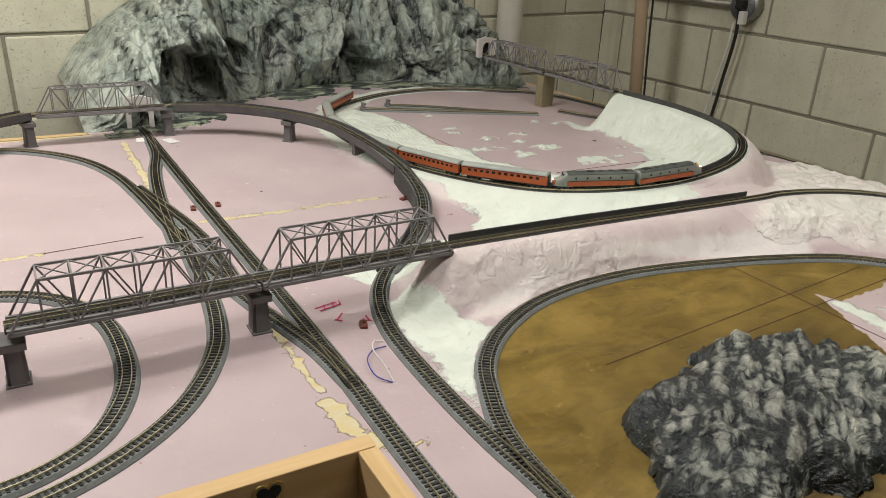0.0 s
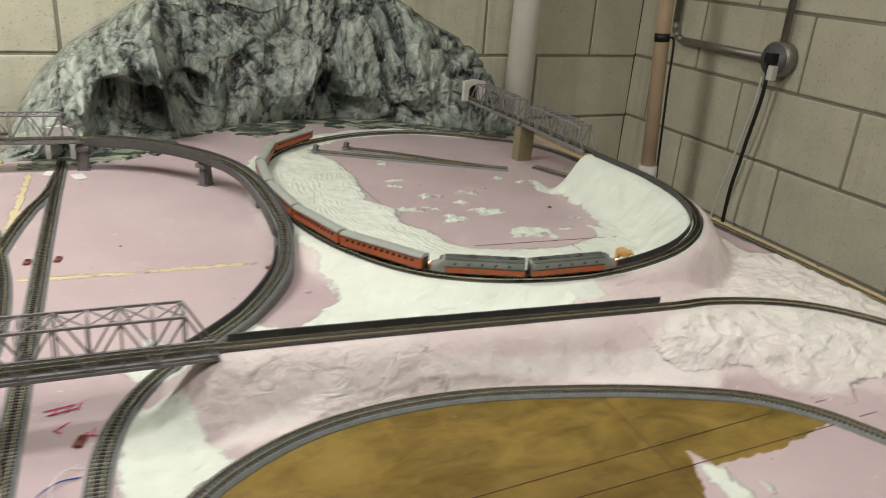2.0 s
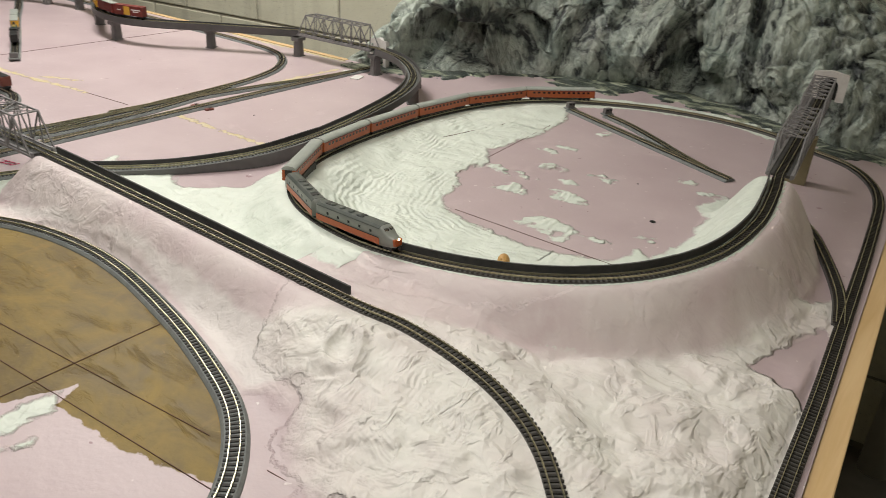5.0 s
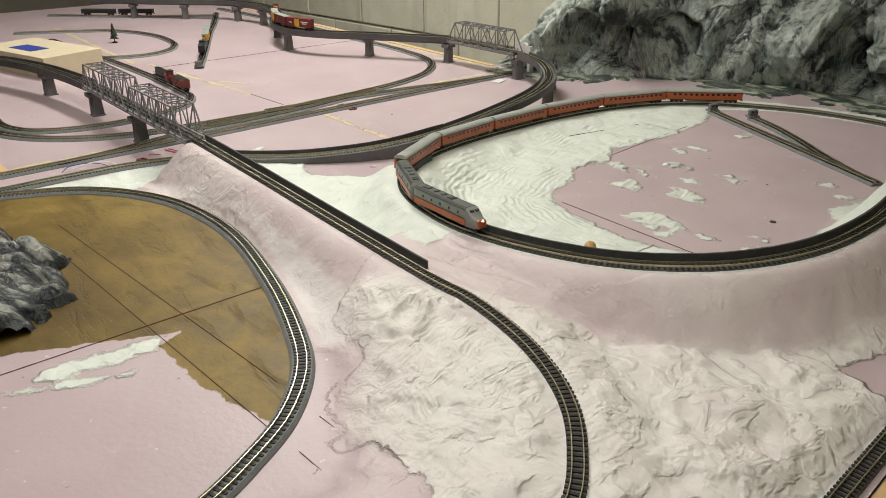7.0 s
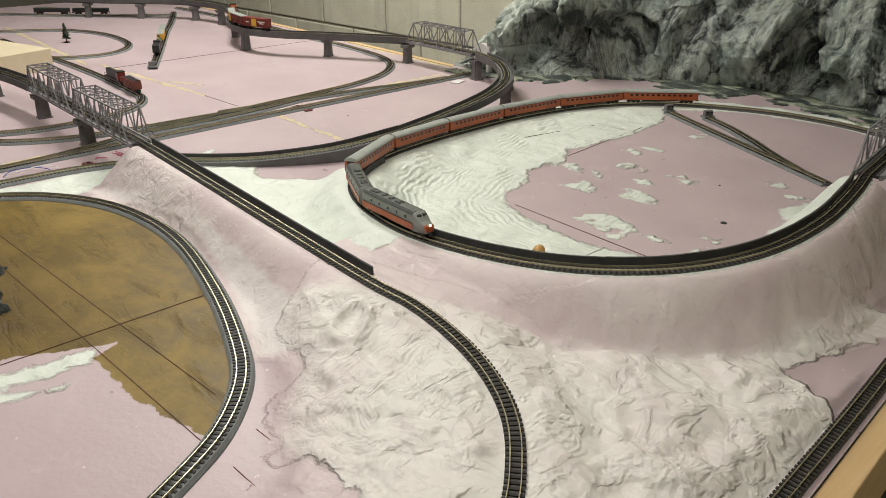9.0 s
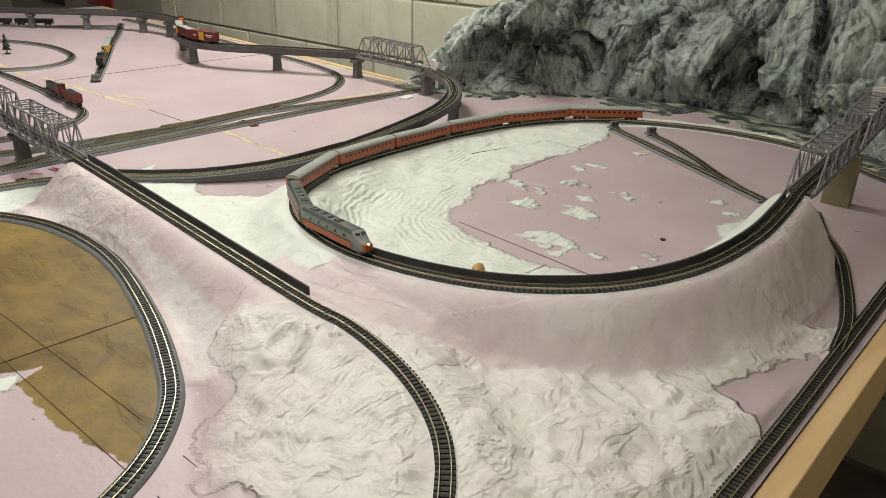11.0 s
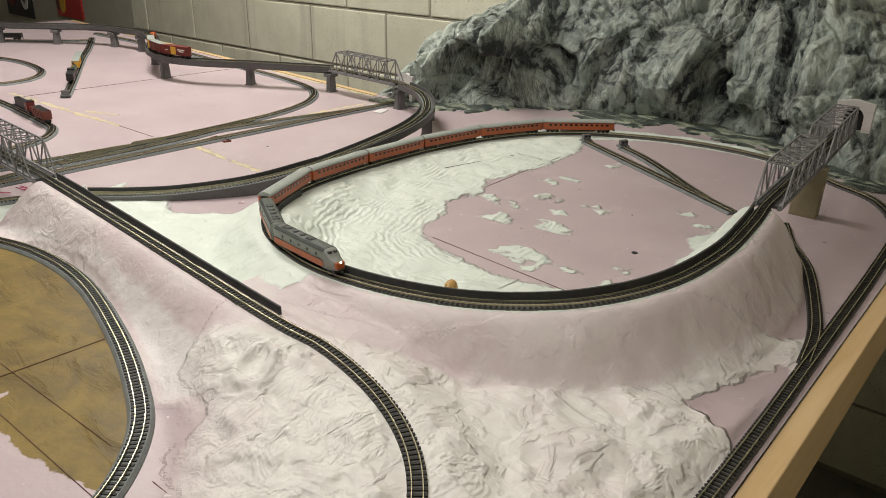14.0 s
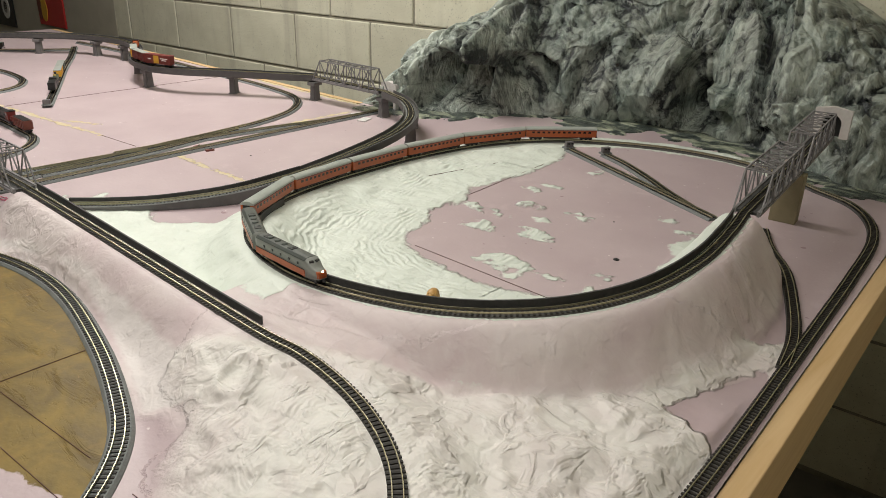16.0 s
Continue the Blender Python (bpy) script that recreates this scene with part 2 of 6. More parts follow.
M = {
    "foam": foam_material(),
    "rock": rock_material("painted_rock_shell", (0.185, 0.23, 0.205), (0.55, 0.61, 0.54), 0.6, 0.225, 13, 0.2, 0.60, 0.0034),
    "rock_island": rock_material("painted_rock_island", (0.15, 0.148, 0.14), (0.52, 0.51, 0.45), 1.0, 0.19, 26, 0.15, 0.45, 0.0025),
    "shore": shore_material(),
    "block": block_material("cinder_block", (0.64, 0.62, 0.49), (0.76, 0.74, 0.60), (0.53, 0.51, 0.41)),
    "mortar": speckled("mortar", (0.25, 0.235, 0.185), (0.34, 0.32, 0.255), 60, 0.95, bump=0.4, dist=0.002),
    "pine_x": wood_material("pine_board_x", (0.60, 0.40, 0.19), (0.70, 0.50, 0.27), "x"),
    "pine_y": wood_material("pine_board_y", (0.60, 0.40, 0.19), (0.70, 0.50, 0.27), "y"),
    "roadbed": speckled("grey_plastic_roadbed", (0.15, 0.16, 0.16), (0.22, 0.235, 0.23), 400, 0.7, bump=0.5, dist=0.0006),
    "tie": speckled("dark_brown_ties", (0.016, 0.014, 0.012), (0.034, 0.03, 0.025), 200, 0.6, bump=0),
    "cork": speckled("grey_brown_roadbed", (0.085, 0.082, 0.078), (0.14, 0.135, 0.128), 150, 0.9, bump=0.3),
    "rail": speckled("nickel_rail", (0.55, 0.50, 0.34), (0.72, 0.67, 0.48), 120, 0.34, 0.9, bump=0),
    "grey": speckled("grey_bridge_plastic", (0.19, 0.183, 0.187), (0.25, 0.24, 0.245), 90, 0.45, bump=0.05),
    "viaduct": speckled("grey_viaduct_plastic", (0.07, 0.068, 0.068), (0.11, 0.106, 0.104), 60, 0.5, bump=0.08),
    "pier": speckled("grey_pier_plastic", (0.13, 0.125, 0.125), (0.18, 0.17, 0.17), 60, 0.6, bump=0.1),
    "strip": speckled("charcoal_strip", (0.045, 0.045, 0.045), (0.08, 0.078, 0.075), 140, 0.7, bump=0.2),
    "portal": speckled("cast_portal", (0.58, 0.55, 0.53), (0.70, 0.67, 0.65), 120, 0.7, bump=0.2),
    "black": speckled("black_plastic", (0.012, 0.012, 0.012), (0.03, 0.03, 0.03), 100, 0.45, bump=0),
    "orange": speckled("orange_car_paint", (0.36, 0.080, 0.022), (0.44, 0.105, 0.032), 70, 0.4, bump=0),
    "roofgrey": speckled("grey_roof_paint", (0.30, 0.325, 0.30), (0.38, 0.40, 0.37), 60, 0.45, bump=0.03),
    "locogrey": speckled("grey_loco_paint", (0.20, 0.215, 0.195), (0.27, 0.28, 0.255), 60, 0.42, bump=0.03),
    "locoroof": speckled("dark_loco_roof", (0.055, 0.065, 0.058), (0.095, 0.105, 0.095), 80, 0.4, bump=0.03),
    "maroon": speckled("maroon_car_paint", (0.13, 0.022, 0.018), (0.18, 0.032, 0.026), 60, 0.5, bump=0),
    "yellow": speckled("yellow_car_paint", (0.62, 0.33, 0.03), (0.70, 0.40, 0.05), 60, 0.45, bump=0),
    "red": speckled("red_paint", (0.42, 0.025, 0.025), (0.52, 0.04, 0.035), 60, 0.4, bump=0),
    "rust": speckled("rust_hopper_paint", (0.14, 0.045, 0.03), (0.20, 0.06, 0.045), 60, 0.55, bump=0),
    "green": speckled("dark_green_paint", (0.03, 0.06, 0.035), (0.06, 0.10, 0.06), 60, 0.4, bump=0),
    "white": speckled("white_paint", (0.70, 0.69, 0.66), (0.78, 0.77, 0.74), 30, 0.5, bump=0.03),
    "glass": speckled("dark_window", (0.015, 0.016, 0.018), (0.03, 0.03, 0.03), 50, 0.12, bump=0),
    "pvc": speckled("white_pipe_plastic", (0.66, 0.64, 0.57), (0.74, 0.72, 0.66), 12, 0.4, bump=0.03),
    "beige": speckled("beige_pipe", (0.50, 0.37, 0.25), (0.58, 0.45, 0.32), 12, 0.45, bump=0.03),
    "steel": speckled("galvanised_steel", (0.30, 0.29, 0.26), (0.42, 0.40, 0.36), 50, 0.45, 0.7, bump=0.05),
    "concrete": speckled("concrete_floor", (0.16, 0.15, 0.135), (0.24, 0.225, 0.205), 14, 0.8, bump=0.3, dist=0.002),
    "ceiling": speckled("ceiling_board", (0.42, 0.39, 0.34), (0.52, 0.49, 0.43), 8, 0.9, bump=0.1),
    "paint_wall": speckled("painted_wall", (0.40, 0.37, 0.30), (0.48, 0.45, 0.37), 10, 0.85, bump=0.1),
    "card": speckled("pale_cardboard", (0.58, 0.50, 0.34), (0.66, 0.58, 0.42), 25, 0.7, bump=0.05),
    "gold": speckled("gold_metal", (0.55, 0.38, 0.12), (0.70, 0.52, 0.2), 90, 0.3, 0.9, bump=0.05),
    "bear": speckled("tan_plastic", (0.46, 0.26, 0.08), (0.56, 0.34, 0.12), 90, 0.5, bump=0.05),
    "blue": speckled("blue_plastic", (0.03, 0.05, 0.30), (0.05, 0.08, 0.36), 60, 0.4, bump=0),
    "appliance": speckled("pale_grey_appliance", (0.60, 0.60, 0.60), (0.68, 0.68, 0.67), 20, 0.4, bump=0.02),
    "panelgrey": speckled("dark_control_panel", (0.12, 0.125, 0.14), (0.17, 0.175, 0.19), 50, 0.35, bump=0),
    "pinkpen": speckled("red_marker", (0.55, 0.03, 0.12), (0.62, 0.05, 0.16), 50, 0.5, bump=0),
    "olive": speckled("olive_wood_block", (0.22, 0.19, 0.11), (0.30, 0.26, 0.16), 50, 0.6, bump=0.1),
    "joint": speckled("dark_joint", (0.10, 0.055, 0.045), (0.16, 0.09, 0.07), 90, 0.9, bump=0),
    "needle": speckled("pine_needles", (0.012, 0.022, 0.012), (0.03, 0.045, 0.025), 200, 0.7, bump=0),
}
k = Nodes("lit_green_led", 0.4)
k.color((0.05, 0.4, 0.1))
k.b.inputs["Emission Color"].default_value = (0.2, 1.0, 0.35, 1)
k.b.inputs["Emission Strength"].default_value = 3.0
M["led"] = k.m
k = Nodes("fluorescent_diffuser", 0.4)
k.color((0.9, 0.88, 0.82))
k.b.inputs["Emission Color"].default_value = (1.0, 0.93, 0.80, 1)
k.b.inputs["Emission Strength"].default_value = 6.0
M["tube"] = k.m
k = Nodes("headlight_glow", 0.3)
k.color((0.9, 0.8, 0.6))
k.b.inputs["Emission Color"].default_value = (1.0, 0.72, 0.4, 1)
k.b.inputs["Emission Strength"].default_value = 6.0
M["headlight"] = k.m


# ---- mesh helpers ----
def mesh_ob(name, verts, faces, mat, parent=None, label="", smooth=False):
    me = bpy.data.meshes.new(name)
    me.from_pydata([tuple(v) for v in verts], [], [tuple(f) for f in faces])
    me.materials.append(M[mat])
    if smooth:
        me.shade_smooth()
    me.update()
    ob = new(name, me)
    if parent is not None:
        ob.parent = parent
    if label:
        tagged(ob, label)
    return ob


def part(name, bm, material, parent=None, label="", smooth=False):
    me = bpy.data.meshes.new(name)
    bmesh.ops.recalc_face_normals(bm, faces=bm.faces)
    bm.to_mesh(me)
    bm.free()
    me.materials.append(M[material])
    if smooth:
        me.shade_smooth()
    ob = new(name, me)
    if parent is not None:
        ob.parent = parent
    if label:
        tagged(ob, label)
    return ob


def thing(name, x, y, z, label, category, rz=0.0, group="", kind="", rx=0.0, ry=0.0):
    ob = new(name)
    ob.empty_display_size = 0.01
    ob.matrix_basis = pose(x, y, z, rx, ry, rz)
    return tagged(ob, label, category, group, kind)


def add_box(bm, c, s, rz=0.0, bevel=0.0, m=None):
    r = bmesh.ops.create_cube(bm, size=1.0)
    vs = r["verts"]
    bmesh.ops.scale(bm, vec=s, verts=vs)
    if bevel:
        es = list({e for v in vs for e in v.link_edges})
        out = bmesh.ops.bevel(bm, geom=es, offset=bevel, segments=2, affect="EDGES", profile=0.5)
        vs = list({v for f in out["faces"] for v in f.verts} | {v for v in vs if v.is_valid})
    mat = Matrix.Translation(c) @ Matrix.Rotation(radians(rz), 4, "Z")
    if m is not None:
        mat = m @ mat
    bmesh.ops.transform(bm, matrix=mat, verts=[v for v in vs if v.is_valid])


def box(name, c, s, mat, parent=None, label="", rz=0.0, bevel=0.0):
    bm = bmesh.new()
    add_box(bm, c, s, rz, bevel)
    return part(name, bm, mat, parent, label)


def add_beam(bm, a, b, w, d=None):
    """A square bar from a to b."""
    a, b = Vector(a), Vector(b)
    q = (b - a).to_track_quat("Z", "Y").to_matrix().to_4x4()
    r = bmesh.ops.create_cube(bm, size=1.0)
    bmesh.ops.transform(bm, matrix=Matrix.Translation((a + b) / 2) @ q @ Matrix.Diagonal((w, d or w, (b - a).length, 1)), verts=r["verts"])


def add_cyl(bm, a, b, r1, r2=None, seg=16):
    a, b = Vector(a), Vector(b)
    q = (b - a).to_track_quat("Z", "Y").to_matrix().to_4x4()
    bmesh.ops.create_cone(bm, cap_ends=True, segments=seg, radius1=r1, radius2=r1 if r2 is None else r2, depth=(b - a).length,
                          matrix=Matrix.Translation((a + b) / 2) @ q)


def cyl(name, a, b, r, mat, parent=None, label="", seg=16, r2=None):
    bm = bmesh.new()
    add_cyl(bm, a, b, r, r2, seg)
    ob = part(name, bm, mat, parent, label, True)
    return ob


def smooth_path(pts, step=0.008):
    """Catmull-Rom through the points, then even steps."""
    p = np.array(pts, float)
    q = np.vstack([2 * p[0] - p[1], p, 2 * p[-1] - p[-2]])
    out = []
    for i in range(1, len(q) - 2):
        a, b, c, d = q[i - 1:i + 3]
        for s in np.linspace(0, 1, 40, endpoint=False):
            out.append(0.5 * (2 * b + (c - a) * s + (2 * a - 5 * b + 4 * c - d) * s * s + (3 * b - a - 3 * c + d) * s ** 3))
    out.append(p[-1])
    out = np.array(out)
    for _ in range(12):
        out[1:-1] = 0.5 * out[1:-1] + 0.25 * (out[:-2] + out[2:])
    ln = np.concatenate([[0], np.cumsum(np.linalg.norm(np.diff(out, axis=0), axis=1))])
    n = max(2, int(ln[-1] / step))
    s = np.linspace(0, ln[-1], n + 1)
    return np.stack([np.interp(s, ln, out[:, i]) for i in range(3)], axis=1)


def frames_of(path):
    d = np.gradient(path, axis=0)
    d /= np.linalg.norm(d, axis=1)[:, None]
    nrm = np.stack([-d[:, 1], d[:, 0], np.zeros(len(d))], axis=1)
    nrm /= np.linalg.norm(nrm, axis=1)[:, None]
    return d, nrm


def sweep(name, path, profile, mat, parent=None, label="", smooth=False):
    """Sweep a closed profile of (aside, up) along a path."""
    d, nrm = frames_of(path)
    m = len(profile)
    verts = [tuple(p + n * u + np.array((0, 0, v))) for p, n in zip(path, nrm) for u, v in profile]
    faces = [(i * m + j, (i + 1) * m + j, (i + 1) * m + (j + 1) % m, i * m + (j + 1) % m) for i in range(len(path) - 1) for j in range(m)]
    e = (len(path) - 1) * m
    faces += [tuple(range(m)), tuple(e + j for j in reversed(range(m)))]
    return mesh_ob(name, verts, faces, mat, parent, label, smooth)


def rect(u0, u1, v0, v1):
    return [(u0, v0), (u1, v0), (u1, v1), (u0, v1)]


GAUGE = 0.0045


def ties(path, pitch, parent, mat="tie", top=0.0, half=0.0082, width=0.0026):
    """Sleepers: single pieces in the stretch that is passed nearest, the rest joined."""
    p = smooth_resample(path, pitch)
    d, nrm = frames_of(p)
    near = (p[:, 0] > 2.50) & ((p[:, 1] < 2.9) | (p[:, 0] > 3.86))
    corners = [(su, sv, v) for v in (top - 0.0014, top) for su, sv in ((-1, -1), (1, -1), (1, 1), (-1, 1))]
    quads = [(4, 5, 6, 7), (0, 1, 5, 4), (1, 2, 6, 5), (2, 3, 7, 6), (3, 0, 4, 7)]
    if "tie" not in bpy.data.meshes:
        me = bpy.data.meshes.new("tie")
        me.from_pydata([(sv * width / 2, su * half, v) for su, sv, v in corners], [], quads)
        me.materials.append(M[mat])
    single = 0
    verts, faces = [], []
    for c, a, n, close in zip(p, d, nrm, near):
        if close and single < 295:
            single += 1
            ob = new("tie", bpy.data.meshes["tie"])
            ob.parent = parent
            ob.matrix_basis = pose(*c, 0, 0, math.degrees(math.atan2(a[1], a[0])))
            continue
        b = len(verts)
        verts += [c + n * half * su + a * width / 2 * sv + np.array((0, 0, v)) for su, sv, v in corners]
        faces += [tuple(b + i for i in q) for q in quads]
    if verts:
        tagged(mesh_ob("tie_row", verts, faces, mat, parent), kind="stuff")


def smooth_resample(path, step):
    ln = np.concatenate([[0], np.cumsum(np.linalg.norm(np.diff(path, axis=0), axis=1))])
    s = np.arange(step / 2, ln[-1], step)
    return np.stack([np.interp(s, ln, path[:, i]) for i in range(3)], axis=1)


def track(name, pts, label, style="bed", group="model railway tracks"):
    """A track whose points give the rail's top. style: bed (grey plastic bed), flex (dark ties on a dark strip), bare (on a deck)."""
    path = smooth_path(pts)
    tk = thing(name, 0, 0, 0, label, "model track", group=group)
    if style == "bed":
        sweep("roadbed", path, [(-0.0125, -0.0075), (-0.0122, -0.0062), (-0.0095, -0.0032), (0.0095, -0.0032), (0.0122, -0.0062), (0.0125, -0.0075)], "roadbed", tk)
        ties(path, 0.0058, tk, top=-0.0021)
    elif style == "flex":
        sweep("roadbed", path, [(-0.0094, -0.009), (-0.0074, -0.0034), (0.0074, -0.0034), (0.0094, -0.009)], "cork", tk)
        ties(path, 0.0058, tk, top=-0.0021)
    else:
        ties(path, 0.0058, tk, top=-0.0021)
    for s in (-1, 1):
        u = GAUGE * s
        sweep("rail", path, rect(u - 0.0004, u + 0.0004, -0.0022, 0.0), "rail", tk)
    return path


# ---- plan of the tracks (rail tops) ----
Z0 = 0.0075
LINE = [(2.48, 2.385, 0.066), (2.727, 2.387, 0.066), (2.976, 2.392, 0.064), (3.18, 2.391, 0.061), (3.36, 2.390, 0.057), (3.56, 2.390, 0.052),
        (3.63, 2.396, 0.049), (3.70, 2.389, 0.046), (3.76, 2.372, 0.044), (3.81, 2.346, 0.042), (3.85, 2.310, 0.040), (3.885, 2.262, 0.038), (3.905, 2.19, 0.036), (3.91, 2.08, 0.034), (3.91, 1.86, 0.032)]
OVAL = [(3.79, 3.475, Z0), (3.70, 3.530, Z0), (3.60, 3.552, Z0), (3.49, 3.545, Z0), (3.385, 3.508, Z0), (3.265, 3.432, Z0), (3.185, 3.325, Z0), (3.150, 3.20, 0.010),
        (3.140, 3.06, 0.014), (3.150, 2.93, 0.019), (3.172, 2.80, 0.026), (3.208, 2.69, 0.034), (3.262, 2.598, 0.041), (3.335, 2.540, 0.047), (3.425, 2.508, 0.052), (3.52, 2.498, 0.057),
        (3.625, 2.515, 0.063), (3.715, 2.553, 0.069), (3.79, 2.618, 0.076), (3.835, 2.71, 0.082), (3.847, 2.82, 0.087), (3.836, 2.93, 0.090), (3.822, 3.01, 0.092)]
RIGHT_BRIDGE = [(3.822, 3.01, 0.092), (3.795, 3.27, 0.097), (3.765, 3.53, 0.102), (3.75, 3.66, 0.104)]
INCLINE = [(2.83, 3.29, 0.066), (2.93, 3.25, 0.066), (3.03, 3.165, 0.063), (3.09, 3.06, 0.058), (3.115, 2.93, 0.048), (3.120, 2.80, 0.036), (3.095, 2.68, 0.024), (3.04, 2.58, 0.015),
           (2.98, 2.515, 0.0095), (2.925, 2.463, Z0), (2.884, 2.40, Z0), (2.860, 2.32, Z0), (2.852, 2.22, Z0), (2.852, 2.10, Z0), (2.858, 2.01, Z0), (2.862, 1.84, Z0)]
VIADUCT = [(2.55, 3.295, 0.066), (2.47, 3.240, 0.066), (2.344, 3.155, 0.066), (2.262, 3.090, 0.066), (2.155, 3.045, 0.066), (2.03, 3.060, 0.066), (1.93, 3.112, 0.066), (1.834, 3.168, 0.066), (1.70, 3.210, 0.066), (1.57, 3.205, 0.066), (1.43, 3.145, 0.066), (1.256, 2.978, 0.066), (1.08, 2.83, 0.066)]
LAKE = [(2.862, 1.90, Z0), (2.861, 2.01, Z0), (2.868, 2.09, Z0), (2.889, 2.15, Z0), (2.921, 2.21, Z0), (2.976, 2.262, Z0), (3.055, 2.303, Z0), (3.15, 2.322, Z0), (3.26, 2.320, Z0), (3.40, 2.292, Z0), (3.505, 2.260, Z0), (3.572, 2.230, Z0), (3.625, 2.184, Z0), (3.658, 2.134, Z0), (3.69, 2.06, Z0), (3.705, 1.95, Z0), (3.705, 1.84, Z0)]
MAIN = [(2.774, 1.84, Z0), (2.774, 2.10, Z0), (2.776, 2.30, Z0), (2.775, 2.50, Z0), (2.771, 2.80, Z0), (2.769, 3.10, Z0), (2.769, 3.30, Z0), (2.766, 3.46, Z0)]
BRANCH = [(2.776, 2.227, Z0), (2.769, 2.31, Z0), (2.753, 2.385, Z0), (2.733, 2.475, Z0), (2.714, 2.60, Z0), (2.700, 2.75, Z0), (2.687, 2.90, Z0), (2.668, 3.03, Z0), (2.628, 3.14, Z0), (2.558, 3.225, Z0), (2.47, 3.27, Z0), (2.30, 3.29, Z0), (2.10, 3.292, Z0), (1.7, 3.295, Z0), (1.2, 3.26, Z0)]
CROSS = [(2.696, 2.66, Z0), (2.703, 2.76, Z0), (2.716, 2.90, Z0), (2.735, 3.03, Z0), (2.758, 3.14, Z0), (2.768, 3.26, Z0)]
PARALLEL = [(2.735, 2.50, Z0), (2.737, 2.62, Z0), (2.728, 2.74, Z0), (2.708, 2.86, Z0), (2.690, 2.95, Z0)]
LOOP_A = [(2.712, 2.72, Z0), (2.703, 2.60, Z0), (2.699, 2.52, Z0), (2.689, 2.43, Z0), (2.668, 2.352, Z0), (2.62, 2.272, Z0), (2.556, 2.217, Z0), (2.48, 2.185, Z0), (2.38, 2.175, Z0), (2.0, 2.175, Z0), (1.5, 2.18, Z0)]
LOOP_B = [(1.6, 2.215, Z0), (2.0, 2.212, Z0), (2.36, 2.210, Z0), (2.45, 2.211, Z0), (2.505, 2.227, Z0), (2.545, 2.260, Z0), (2.574, 2.324, Z0), (2.582, 2.394, Z0), (2.574, 2.475, Z0), (2.540, 2.545, Z0), (2.48, 2.588, Z0), (2.40, 2.60, Z0), (2.1, 2.60, Z0), (1.5, 2.56, Z0)]
EDGE = [(3.79, 3.475, Z0), (3.86, 3.435, Z0), (3.91, 3.36, Z0), (3.938, 3.26, Z0), (3.953, 3.10, Z0), (3.964, 2.94, Z0), (3.974, 2.78, Z0), (3.984, 2.62, Z0), (3.991, 2.46, Z0), (4.001, 2.25, Z0), (4.008, 2.0, Z0), (4.012, 1.84, Z0)]
SPUR = [(3.792, 3.20, Z0), (3.830, 3.125, Z0), (3.880, 3.052, Z0), (3.924, 2.952, Z0), (3.955, 2.865, Z0), (3.970, 2.79, Z0)]
STUB_A = [(3.303, 3.376, Z0), (3.43, 3.318, Z0), (3.558, 3.260, Z0), (3.715, 3.188, Z0)]
STUB_B = [(3.382, 3.396, Z0), (3.45, 3.362, Z0), (3.53, 3.308, Z0), (3.60, 3.255, Z0), (3.665, 3.212, Z0)]
SIDING = [(2.184, 2.74, Z0), (1.95, 2.862, Z0), (1.70, 2.99, Z0), (1.50, 3.10, Z0), (1.30, 3.20, Z0)]
FAR_LOOP = [(1.30, 2.50, Z0), (1.42, 2.72, Z0), (1.50, 2.79, Z0), (1.60, 2.828, Z0), (1.70, 2.838, Z0), (1.81, 2.826, Z0), (1.90, 2.775, Z0), (1.935, 2.70, Z0), (1.91, 2.61, Z0), (1.84, 2.545, Z0), (1.74, 2.50, Z0), (1.6, 2.44, Z0)]
FAR_LINE = [(0.95, 2.70, Z0), (1.10, 2.84, Z0), (1.22, 2.98, Z0), (1.30, 3.08, Z0), (1.36, 3.17, Z0)]

oval_path, line_path = smooth_path(OVAL), smooth_path(LINE)
X0, X1, Y0, YB = 0.75, 4.035, 1.82, 3.345
PIT = (2.737, 2.155)


def nearest(path, xy):
    """Distance to a path, its height there and the side (+1 on its left)."""
    d2 = np.full(len(xy), 1e9)
    idx = np.zeros(len(xy), int)
    for i, p in enumerate(path):
        d = (xy[:, 0] - p[0]) ** 2 + (xy[:, 1] - p[1]) ** 2
        hit = d < d2
        d2[hit], idx[hit] = d[hit], i
    dd, nrm = frames_of(path)
    q = xy - path[idx, :2]
    return np.sqrt(d2), path[idx, 2], np.sign((q * nrm[idx, :2]).sum(1)), idx


def poly_sd(xy, poly):
    """Signed distance to a polygon, positive inside."""
    p = np.array(poly, float)
    best = np.full(len(xy), 1e9)
    inside = np.zeros(len(xy), bool)
    for a, b in zip(p, np.roll(p, -1, axis=0)):
        e, w = b - a, xy - a
        s = np.clip((w @ e) / (e @ e), 0, 1)
        best = np.minimum(best, np.linalg.norm(w - s[:, None] * e, axis=1))
        c = ((a[1] <= xy[:, 1]) & (b[1] > xy[:, 1])) | ((b[1] <= xy[:, 1]) & (a[1] > xy[:, 1]))
        xi = a[0] + (xy[:, 1] - a[1]) / (e[1] if abs(e[1]) > 1e-9 else 1e-9) * e[0]
        inside ^= c & (xy[:, 0] < xi)
    return np.where(inside, best, -best)


def seg_d(xy, a, b):
    a, b = np.array(a), np.array(b)
    e, w = b - a, xy - a
    s = np.clip((w @ e) / (e @ e), 0, 1)
    return np.linalg.norm(w - s[:, None] * e, axis=1)


def fall(d, flat, width):
    s = np.clip((d - flat) / width, 0, 1)
    return 1 - s * s * (3 - 2 * s)


